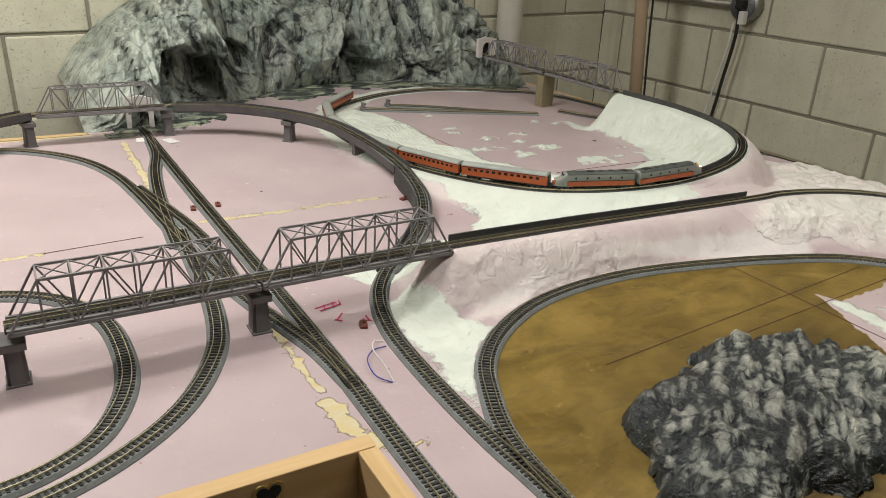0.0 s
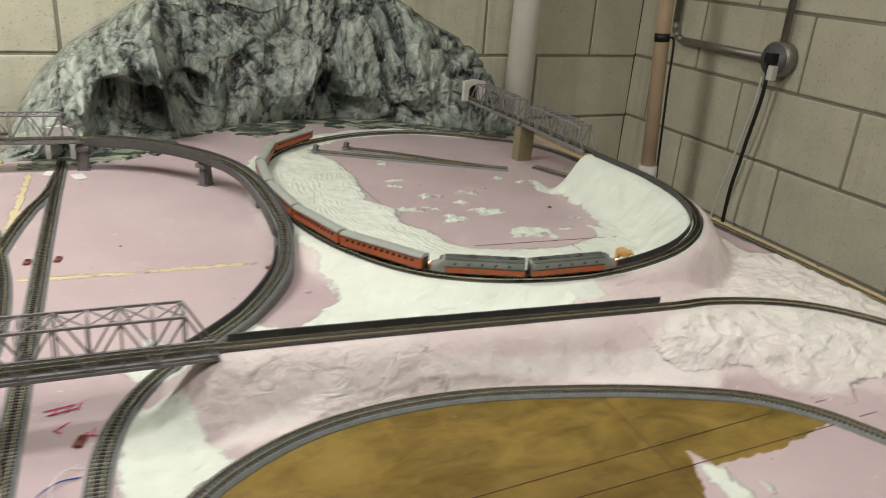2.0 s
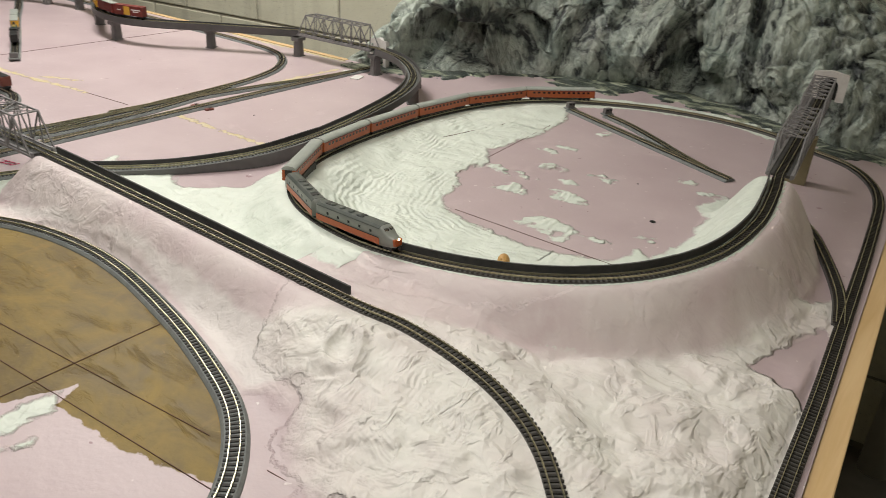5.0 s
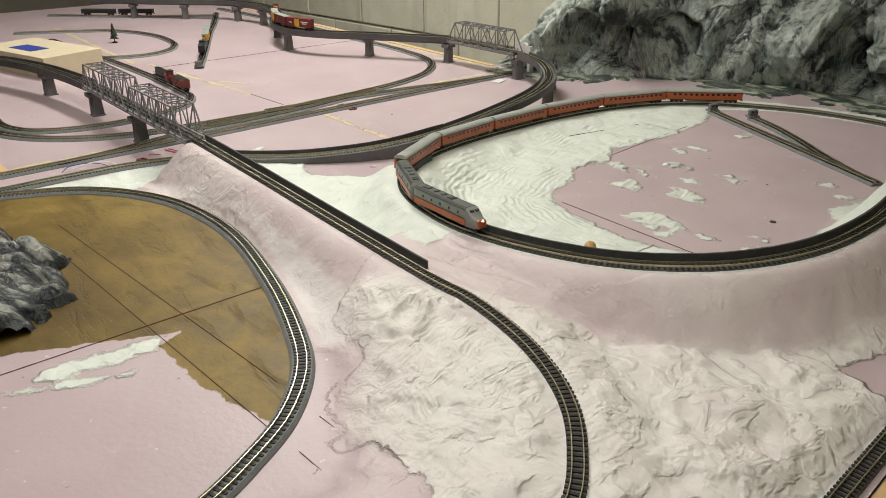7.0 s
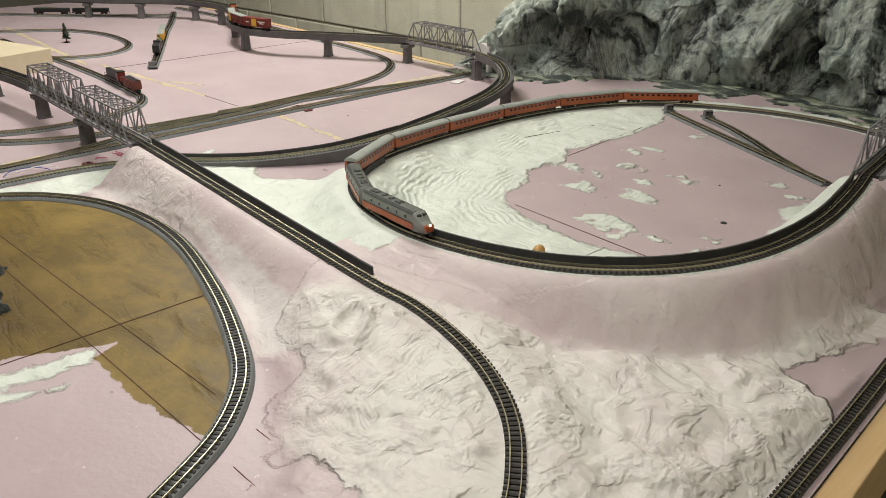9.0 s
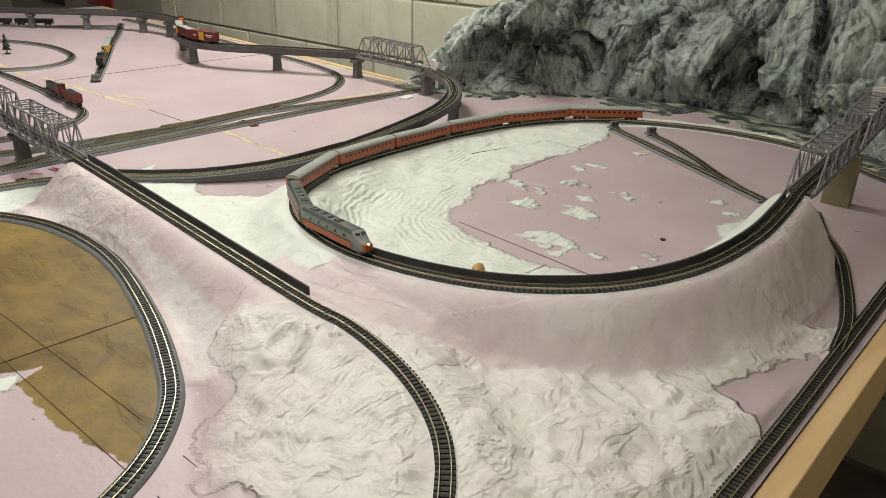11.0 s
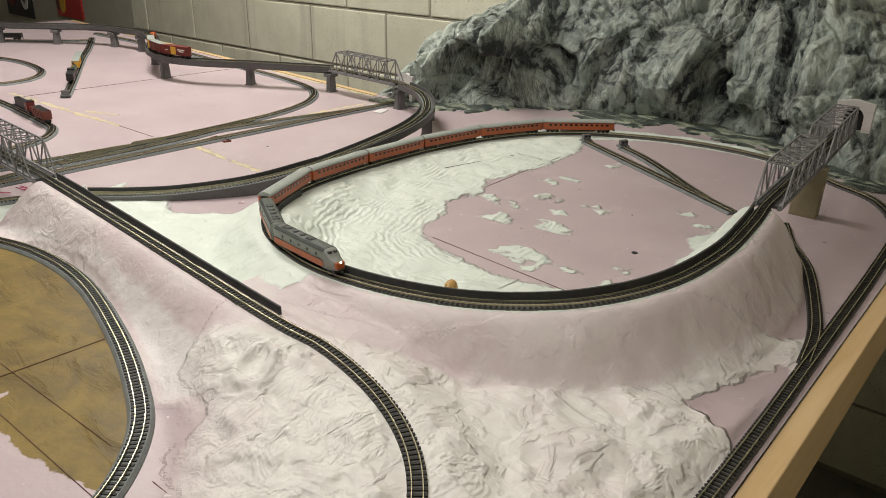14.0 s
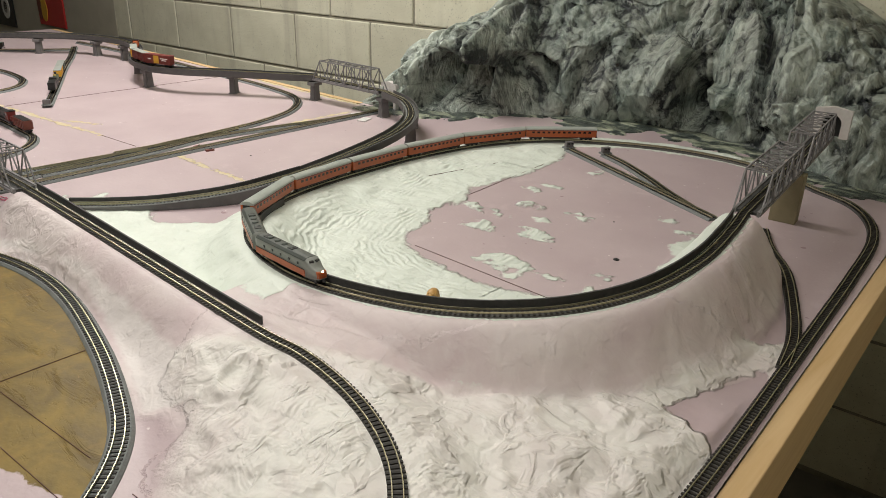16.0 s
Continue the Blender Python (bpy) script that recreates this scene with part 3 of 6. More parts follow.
def value_noise(xy, scale, seed):
    """Smooth random hills on a grid of cells."""
    rng = np.random.RandomState(seed)
    g = rng.rand(256, 256)
    p = xy * scale + 37.3
    i = np.floor(p).astype(int)
    f = p - i
    f = f * f * (3 - 2 * f)
    a, b = g[i[:, 0] % 256, i[:, 1] % 256], g[(i[:, 0] + 1) % 256, i[:, 1] % 256]
    c, d = g[i[:, 0] % 256, (i[:, 1] + 1) % 256], g[(i[:, 0] + 1) % 256, (i[:, 1] + 1) % 256]
    return (a * (1 - f[:, 0]) + b * f[:, 0]) * (1 - f[:, 1]) + (c * (1 - f[:, 0]) + d * f[:, 0]) * f[:, 1]


def fbm(xy, scale, seed, octaves=4):
    return sum((value_noise(xy, scale * 2 ** o, seed + o) - 0.5) * 0.5 ** o for o in range(octaves))


def build_table_top():
    xs = np.concatenate([np.arange(X0, 2.55, 0.012), np.arange(2.55, X1 + 0.002, 0.0034)])
    ys = np.arange(Y0, 3.75, 0.0034)
    gx, gy = np.meshgrid(xs, ys, indexing="ij")
    xy = np.stack([gx.ravel(), gy.ravel()], 1)
    rim = 4.003 - 0.052 * (xy[:, 1] - 2.5)
    inside = xy[:, 0] < rim + 0.0044
    xy[:, 0] = np.minimum(xy[:, 0], rim)
    od, oz, oside, oi = nearest(oval_path, xy)
    ld, lz, lside, li = nearest(line_path, xy)
    kd = nearest(smooth_path(LAKE), xy)[0]
    n1, n2 = fbm(xy, 22, 3), fbm(xy, 70, 9, 3)
    z = np.zeros(len(xy))
    # embankment of the line
    live = (xy[:, 0] > 2.895)
    south = lside < 0
    wide = np.clip((xy[:, 0] - 3.45) / 0.25, 0, 1)
    width = np.where(south, 0.068 + 0.14 * wide, 0.055 + 0.06 * wide) + 0.008 * n1
    start = np.clip((xy[:, 0] - 2.900) / 0.080, 0, 1)
    start = start * start * (3 - 2 * start)
    zl = (lz - 0.0055) * fall(ld, 0.011, width) * start
    z = np.where(live, np.maximum(z, zl), z)
    # embankment of the oval: nothing behind its ends
    arc = np.clip((oi - 60) / 40.0, 0, 1)
    stop = np.clip((3.028 - xy[:, 1]) / 0.022, 0, 1) ** 0.6
    stop = np.where((xy[:, 0] > 3.6), stop, 1.0)
    inner = oside > 0
    wo = np.where(inner, 0.085, 0.078) + 0.006 * n1
    zo = (oz - 0.0055) * fall(od, 0.011, wo) * arc * stop
    z = np.maximum(z, zo)
    # both slopes run together between the two lines
    mid = fall(np.abs(od + ld - 0.11), 0.0, 0.09) * (xy[:, 0] > 3.45) * (xy[:, 0] < 3.85) * (~inner) * (~south)
    z = np.maximum(z, mid * 0.82 * np.minimum(lz, oz))
    # plaster field
    field = poly_sd(xy, [(3.51, 2.325), (3.60, 2.295), (3.64, 2.25), (3.70, 2.225), (3.755, 2.195), (3.80, 2.10), (3.83, 1.95), (3.84, 1.7), (4.06, 1.7), (4.05, 2.4), (4.03, 2.62), (3.97, 2.85), (3.915, 2.98), (3.865, 3.02), (3.80, 2.72), (3.70, 2.46)])
    ff = np.clip(field / 0.06, 0, 1) * np.clip((2.72 - xy[:, 1]) / 0.2, 0, 1)
    z = np.maximum(z, ff * (0.016 + 0.010 * n1))
    # masks
    snow = np.full(len(xy), -0.2)
    ring_pink = poly_sd(xy, [(3.288, 3.405), (3.335, 3.30), (3.345, 3.20), (3.337, 3.09), (3.322, 3.03), (3.366, 2.962), (3.352, 2.886), (3.384, 2.842), (3.398, 2.780), (3.425, 2.750), (3.470, 2.735), (3.570, 2.722), (3.640, 2.738), (3.690, 2.765),
                               (3.705, 2.822), (3.728, 2.803), (3.745, 2.895), (3.755, 2.91), (3.738, 2.945), (3.738, 2.990), (3.708, 3.037), (3.735, 3.10), (3.80, 3.14), (3.80, 3.46), (3.62, 3.535), (3.5, 3.53), (3.39, 3.49), (3.30, 3.41)])
    in_oval = np.where(inner & (od < 0.45) & (xy[:, 0] > 3.13) & (xy[:, 0] < 3.86), np.minimum(-ring_pink, 0.06), -0.2)
    snow = np.maximum(snow, in_oval)
    snow = np.maximum(snow, np.where(~inner, 0.055 - od, -0.2) * 1.0 + np.where(xy[:, 0] < 3.2, -0.02, 0.0))
    west = poly_sd(xy, [(2.90, 2.545), (2.955, 2.50), (3.02, 2.565), (3.09, 2.525), (3.155, 2.60), (3.15, 2.70), (3.172, 2.78), (3.21, 2.68), (3.28, 2.56), (3.40, 2.49), (3.46, 2.40), (2.95, 2.40), (2.91, 2.44)])
    snow = np.maximum(snow, west)
    tri = poly_sd(xy, [(2.868, 2.075), (2.887, 2.15), (2.918, 2.22), (2.975, 2.275), (2.95, 2.33), (2.925, 2.40), (2.88, 2.385), (2.874, 2.30), (2.868, 2.20)])
    snow = np.maximum(snow, tri)
    left_tri = poly_sd(xy, [(2.86, 2.49), (2.935, 2.49), (2.945, 2.43), (2.895, 2.42)])
    snow = np.maximum(snow, left_tri)
    # bare foam patches in the plaster
    bare = poly_sd(xy, [(3.914, 2.619), (3.925, 2.678), (3.958, 2.763), (3.990, 2.75), (3.99, 2.58), (3.968, 2.600), (3.937, 2.616)])
    snow = np.where(bare > -0.03, np.minimum(snow, -bare), snow)
    snow = np.where((~inner) & (od > 0.012) & (od < 0.075) & (xy[:, 0] > 3.5) & (z > 0.02), np.minimum(snow, -0.05), snow)
    snow = np.where((xy[:, 1] > 3.04) & (xy[:, 0] > 3.745), -0.2, snow)
    # splashes inside the oval
    for sx, sy, rx, ry in ((3.459, 2.892, 0.026, 0.017), (3.541, 2.921, 0.027, 0.015), (3.566, 2.800, 0.034, 0.020), (3.651, 2.806, 0.020, 0.010), (3.372, 2.955, 0.040, 0.008), (3.460, 3.026, 0.020, 0.010), (3.543, 3.037, 0.015, 0.012),
                           (3.437, 3.271, 0.007, 0.009), (3.694, 2.859, 0.009, 0.006), (3.432, 3.142, 0.014, 0.007), (3.709, 3.095, 0.012, 0.007), (3.40, 3.10, 0.030, 0.006), (3.60, 2.77, 0.020, 0.008), (3.66, 3.13, 0.006, 0.005), (3.50, 2.985, 0.008, 0.005)):
        e = np.hypot((xy[:, 0] - sx) / rx, (xy[:, 1] - sy) / ry)
        snow = np.maximum(snow, (1 - e) * min(rx, ry) + 0.022 * n2 + 0.006 * n1)
    thin = np.clip(z / 0.010, 0, 1) * 0.95
    coat = poly_sd(xy, [(2.93, 2.40), (2.99, 2.29), (3.15, 2.335), (3.40, 2.300), (3.50, 2.280), (3.575, 2.272), (3.609, 2.268), (3.621, 2.241), (3.668, 2.205), (3.70, 2.21), (3.74, 2.185), (3.785, 2.09), (3.81, 1.95), (3.82, 1.7), (3.99, 1.7), (3.985, 2.4), (3.95, 2.85), (3.6, 2.5)])
    thin = np.maximum(thin, np.clip(coat / 0.02 + 0.5, 0, 1) * 0.8)
    toe = poly_sd(xy, [(2.95, 2.30), (3.05, 2.32), (3.15, 2.338), (3.26, 2.336), (3.40, 2.308), (3.505, 2.276), (3.545, 2.262), (3.585, 2.290), (3.595, 2.325), (3.50, 2.338), (3.40, 2.350), (3.25, 2.358), (3.10, 2.350), (3.0, 2.335)])
    thin = np.maximum(thin, np.clip(toe / 0.025 + 0.6, 0, 1) * 1.4)
    gap = np.clip(0.5 - bare / 0.004, 0, 1)
    thin = thin * gap
    thick = poly_sd(xy, [(3.47, 2.40), (3.50, 2.335), (3.523, 2.295), (3.58, 2.286), (3.597, 2.284), (3.61, 2.267), (3.613, 2.232), (3.638, 2.214), (3.680, 2.213), (3.688, 2.190), (3.702, 2.190), (3.712, 2.213), (3.775, 2.213), (3.818, 2.187), (3.835, 2.12), (3.85, 1.95), (3.85, 1.7), (4.1, 1.7), (4.1, 2.9), (3.95, 2.85), (3.7, 2.50)])
    thick = np.minimum(thick, -bare - 0.001)
    soft = np.clip(field / 0.05 + 0.7, 0, 1) * np.where(kd < 0.012, 0, 1)
    bank = (~inner) & (od < 0.085) & (xy[:, 0] > 3.4)
    soft = np.where(bank, soft * np.clip((od - 0.055) / 0.03, 0, 1), soft)
    ripple = np.where(inner & (xy[:, 0] < 3.62) & (xy[:, 1] < 3.2), od, 0.0)
    # bare foam between the edge track and the fascia
    beyond = nearest(smooth_path(EDGE), xy)
    outer_strip = (beyond[2] > 0) & (beyond[0] > 0.004) & (xy[:, 0] > 3.9) & (xy[:, 1] < 3.4)
    snow, thin, thick = np.where(outer_strip, -0.2, snow), np.where(outer_strip, 0.0, thin), np.where(outer_strip, -0.2, thick)
    z = np.where(outer_strip, np.minimum(z, 0.0005), z)
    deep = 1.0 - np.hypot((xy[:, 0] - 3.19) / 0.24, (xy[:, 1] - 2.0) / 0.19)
    lake_poly = [tuple(p[:2]) for p in smooth_path(LAKE, 0.03)]
    lake = poly_sd(xy, lake_poly + [(2.9, 1.7)])
    shore = poly_sd(xy, [(3.425, 2.165), (3.44, 2.14), (3.53, 2.142), (3.57, 2.152), (3.632, 2.168), (3.75, 2.1), (3.75, 1.7), (3.30, 1.7), (3.34, 1.98)])
    lake = np.minimum(lake, -shore)
    snow = np.where(lake > -0.012, np.minimum(snow, -0.05), snow)
    smear = np.minimum(0.014 - seg_d(xy, (3.435, 2.146), (3.42, 2.04)), shore - 0.004)
    smear2 = 0.004 - seg_d(xy, (3.47, 2.10), (3.43, 2.0))
    snow = np.maximum(snow, np.maximum(smear, smear2))
    glue = np.full(len(xy), -0.2)
    for a, b, w in (((2.745, 2.75), (3.066, 2.750), 0.005), ((2.741, 2.40), (2.742, 2.22), 0.005), ((2.742, 2.22), (2.752, 2.14), 0.010), ((2.765, 2.128), (2.80, 2.12), 0.004), ((2.716, 3.26), (2.712, 2.90), 0.006),
                    ((2.05, 2.66), (2.53, 2.712), 0.006), ((1.25, 2.64), (2.02, 2.63), 0.007), ((2.2, 3.338), (2.72, 3.337), 0.005), ((2.30, 2.69), (2.44, 2.76), 0.004)):
        glue = np.maximum(glue, w - seg_d(xy, a, b))
    # relief: trowel ripples and lumps in the plaster
    s = np.clip(snow / 0.01, 0, 1)
    free = np.clip((np.minimum(od, ld) - 0.0125) / 0.02, 0, 1)
    z = z + free * (s * (0.0015 + 0.0050 * n1 + 0.0018 * n2) + np.clip(z, 0, 0.02) * 0.10 * n1)
    lump = poly_sd(xy, [(3.56, 2.36), (3.70, 2.35), (3.85, 2.25), (3.88, 1.9), (3.74, 1.9), (3.70, 2.18)])
    # thick wet plaster: rounded folds and dabs with a raised lip
    t_in = np.clip(thick / 0.010, 0, 1) * np.clip(soft * 1.6 - 0.3, 0, 1) * free
    wx = xy + 0.020 * np.stack([fbm(xy, 18, 61, 2), fbm(xy, 18, 71, 2)], 1)
    folds = 1.0 - np.clip(np.abs(value_noise(wx, 26, 81) - 0.5) * 4.2, 0, 1)
    dabs = np.clip((value_noise(wx, 40, 91) - 0.45) * 3.5, 0, 1)
    z = z + t_in * (0.0022 + 0.0052 * folds * folds * np.clip(0.4 + 3.0 * fbm(xy, 9, 33, 2), 0, 1.2) + 0.0042 * dabs * dabs * (3 - 2 * dabs))
    # creases running down the slopes
    run = np.clip(z / 0.03, 0, 1) * np.clip((od - 0.014) / 0.02, 0, 1) * (~inner) * (xy[:, 0] > 3.3) * (od < 0.12)
    z = z + 0.0022 * run * (np.abs(value_noise(np.stack([oi * 0.008 * 1.0 + 0.05 * n1, od * 0.22], 1), 30, 101) - 0.5) * 2 - 0.5)
    z = z + np.clip(lump / 0.03, 0, 1) * (0.006 * (0.35 - np.abs(fbm(xy, 15, 41, 3)) * 2.2)) * free
    z = np.where((ld < 0.0125) & live, np.minimum(z, lz - 0.0055), z)
    z = np.where((od < 0.0125), np.minimum(z, np.maximum(oz - 0.0055, 0.0)), z)
    ed = nearest(smooth_path(EDGE), xy)[0]
    z = np.where((xy[:, 0] > 3.85) & (xy[:, 1] < 2.70) & (od > 0.10), np.minimum(z, 0.0015 + np.clip((ed - 0.011) / 0.06, 0, 1) * 0.035 + np.where(ed < 0.3, 0, 1)), z)
    for pth in (EDGE, LAKE, INCLINE, SPUR, STUB_A, STUB_B):
        d, pz, _, _ = nearest(smooth_path(pth), xy)
        z = np.where(d < 0.0135, np.minimum(z, np.maximum(pz - 0.0078, 0)), z)
    nx, ny = len(xs), len(ys)
    keep = inside & ~((xy[:, 0] < PIT[0] + 0.016) & (xy[:, 1] < PIT[1] - 0.005)) & ~((xy[:, 1] > YB) & (xy[:, 0] < 2.66))
    idx = np.arange(nx * ny).reshape(nx, ny)
    q = np.stack([idx[:-1, :-1], idx[1:, :-1], idx[1:, 1:], idx[:-1, 1:]], -1).reshape(-1, 4)
    q = q[keep[q].all(1)]
    used = np.unique(q)
    remap = np.zeros(nx * ny, int)
    remap[used] = np.arange(len(used))
    me = bpy.data.meshes.new("foam_table_top")
    me.from_pydata(np.column_stack([xy[used], z[used]]).tolist(), [], remap[q].tolist())
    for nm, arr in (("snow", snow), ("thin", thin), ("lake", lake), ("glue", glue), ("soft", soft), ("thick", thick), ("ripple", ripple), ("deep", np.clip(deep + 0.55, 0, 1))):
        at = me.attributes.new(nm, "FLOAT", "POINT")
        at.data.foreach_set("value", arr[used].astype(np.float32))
    me.materials.append(M["foam"])
    me.shade_smooth()
    me.update()
    ob = new("foam_table_top", me)
    return tagged(ob, "pink foam board layout with white plaster slopes and brown lake", "model landscape", kind="structure")


build_table_top()

# table carcass: foam edges, fascia boards and the lining of the operator's pit
table = thing("layout_table", 0, 0, 0, "pine framed layout table with pink foam top", "table", kind="structure")
box("fascia_board", (4.0016, 2.75, -0.047), (0.0225, 1.92, 0.09), "pine_y", table, "pale pine fascia board", rz=2.98, bevel=0.0015)
box("back_board", (1.71, YB + 0.010, -0.035), (1.90, 0.018, 0.072), "pine_x", table, bevel=0.001)
box("pit_board", ((X0 + PIT[0] + 0.0195) / 2, PIT[1] - 0.0095, -0.0446), (PIT[0] - X0 + 0.0195, 0.019, 0.09), "pine_x", table, "pale pine lining board", bevel=0.001)
box("pit_board", (PIT[0] + 0.0098, (PIT[1] + Y0) / 2 - 0.01, -0.0448), (0.019, PIT[1] - Y0 - 0.0195, 0.09), "pine_y", table, "pale pine lining board", bevel=0.001)
box("near_board", ((PIT[0] + X1) / 2 + 0.01, Y0 - 0.012, -0.046), (X1 - PIT[0] - 0.02, 0.019, 0.09), "pine_x", table, bevel=0.001)
box("panel", (1.71, 2.74, -0.055), (1.90, 1.16, 0.02), "card", table)
box("panel", (3.345, 2.75, -0.055), (1.16, 1.85, 0.02), "card", table)
for lx, ly in ((0.85, 2.3), (0.85, 3.25), (2.3, 2.3), (2.3, 3.25), (2.85, 1.9), (3.6, 1.9), (3.6, 3.5), (3.0, 3.5)):
    box("leg", (lx, ly, -0.49), (0.06, 0.06, 0.85), "pine_x", table)

for ca, cb in (((2.107, 2.67), (2.107, 3.30)), ((2.53, 2.712), (2.66, 2.722)), ((3.352, 2.888), (3.322, 3.33)), ((3.44, 2.755), (3.74, 2.75)), ((3.391, 1.9), (3.392, 2.28)), ((3.146, 2.128), (3.64, 2.162)), ((3.04, 2.152), (3.575, 2.201)), ((3.675, 2.166), (3.84, 2.175)), ((3.645, 2.204), (3.75, 2.210)), ((3.22, 3.02), (3.26, 3.20))):
    mx, my, ln = (ca[0] + cb[0]) / 2, (ca[1] + cb[1]) / 2, math.hypot(cb[0] - ca[0], cb[1] - ca[1])
    box("board_joint", (mx, my, 0.0003), (ln, 0.0006, 0.0010), "joint", table, rz=math.degrees(math.atan2(cb[1] - ca[1], cb[0] - ca[0])))

# ---- room ----
FLOOR = -0.915
BACK = ((0.36, 3.818), (4.58, 3.960))
SIDE = ((4.58, 3.960), (4.69, 1.4))


def block_wall(name, a, b, label, course0, joint, tilt=0.0, at=0.0):
    """A wall of hollow blocks in running bond from a to b; its visible face lies on the right of a to b."""
    w = thing(name, 0, 0, 0, label, "wall", kind="structure")
    o3 = Vector((*a, 0))
    a, b = Vector((*a, 0)), Vector((*b, 0))
    d = (b - a).normalized()
    ang = math.degrees(math.atan2(d.y, d.x))
    out = Vector((-d.y, d.x, 0))
    ln = (b - a).length
    mid = (a + b) / 2 + out * 0.055
    box("mortar", (mid.x, mid.y, (FLOOR + CEIL) / 2), (ln, 0.10, CEIL - FLOOR), "mortar", w, rz=ang)
    shapes = {}

    def block(lenb, hgt):
        key = (round(lenb, 3), round(hgt, 3))
        if key not in shapes:
            bm = bmesh.new()
            add_box(bm, (0, 0, 0), (lenb, 0.05, hgt), bevel=0.004)
            me = bpy.data.meshes.new("block")
            bmesh.ops.recalc_face_normals(bm, faces=bm.faces)
            bm.to_mesh(me)
            bm.free()
            me.materials.append(M["block"])
            shapes[key] = me
        return shapes[key]

    pitch, rise = 0.410, 0.211
    z = course0 - rise * 6
    row = 0
    while z < CEIL:
        lo, hi = max(z + 0.0045, FLOOR), min(z + rise - 0.0045, CEIL)
        s = (joint + pitch / 2 * (row % 2)) % pitch - pitch
        while s < ln and hi - lo > 0.02:
            s0, s1 = max(s + 0.0045, 0.0), min(s + pitch - 0.0045, ln)
            if s1 - s0 > 0.02:
                c = a + d * ((s0 + s1) / 2) + out * 0.025
                o = new("block", block(s1 - s0, hi - lo))
                o.parent = w
                o.matrix_basis = pose(c.x + random.uniform(-0.0006, 0.0006), c.y, (lo + hi) / 2 + tilt * ((s0 + s1) / 2 - at), 0, math.degrees(-tilt), ang)
            s += pitch
        z += rise
        row += 1
    return w


def plain_wall(name, a, b, label):
    a, b = Vector((*a, 0)), Vector((*b, 0))
    d = (b - a).normalized()
    out = Vector((-d.y, d.x, 0))
    mid = (a + b) / 2 + out * 0.06
    ob = box(name, (mid.x, mid.y, (FLOOR + CEIL) / 2), ((b - a).length, 0.12, CEIL - FLOOR), "paint_wall", rz=math.degrees(math.atan2(d.y, d.x)))
    return tagged(ob, label, "wall", kind="structure")


plain_wall("wall_east_far", (4.69, 1.4), (4.69, -1.4), "beige painted basement wall")
plain_wall("wall_south", (4.69, -1.4), (-1.7, -1.4), "beige painted basement wall")
plain_wall("wall_west", (-1.7, -1.4), (-1.7, 3.749), "beige painted basement wall")
plain_wall("wall_north_far", (-1.7, 3.749), (0.36, 3.818), "plain grey-beige painted wall section")
tagged(box("floor", (1.5, 1.2, FLOOR - 0.05), (6.8, 5.6, 0.1), "concrete"), "dark concrete basement floor", "floor", kind="structure")
tagged(box("ceiling", (1.5, 1.2, CEIL + 0.05), (6.8, 5.6, 0.1), "ceiling"), "plain pale basement ceiling", "ceiling", kind="structure")


# ---- mountain ----
def ridge(p, seed):
    """Folded rock: sharp crests between smooth hollows."""
    v = 0.0
    amp = 1.0
    for o in range(5):
        n = noise.noise(p + Vector((seed * 7.1, o * 3.3, 0)))
        v += (1 - abs(n) * 2.0) * amp
        amp *= 0.5
        p = p * 2.05
    return v


def step01(v):
    v = min(1.0, max(0.0, v))
    return v * v * (3 - 2 * v)


def bowl(x, z, cx, cz, rx, rz, edge=0.35):
    """1 within an ellipse, falling to 0 over its rim."""
    return step01((1.0 - math.hypot((x - cx) / rx, (z - cz) / rz)) / edge)


def lumps(p):
    """Crumpled shell: 0 in the creases, 1 on the swells between them."""
    d = noise.voronoi(p)[0]
    return min(1.0, 1.9 * (d[1] - d[0])) ** 0.7


def facets(p):
    """Broken planes: each cell is a tilted slab with its own offset."""
    d, pts = noise.voronoi(p)
    g = noise.cell_vector(pts[0] * 37.0)
    q = p - pts[0]
    return (q.x * (g.x - 0.5) + q.z * (g.y - 0.5)) * 1.6 + (g.z - 0.5) * 0.8, min(1.0, 3.0 * (d[1] - d[0]))


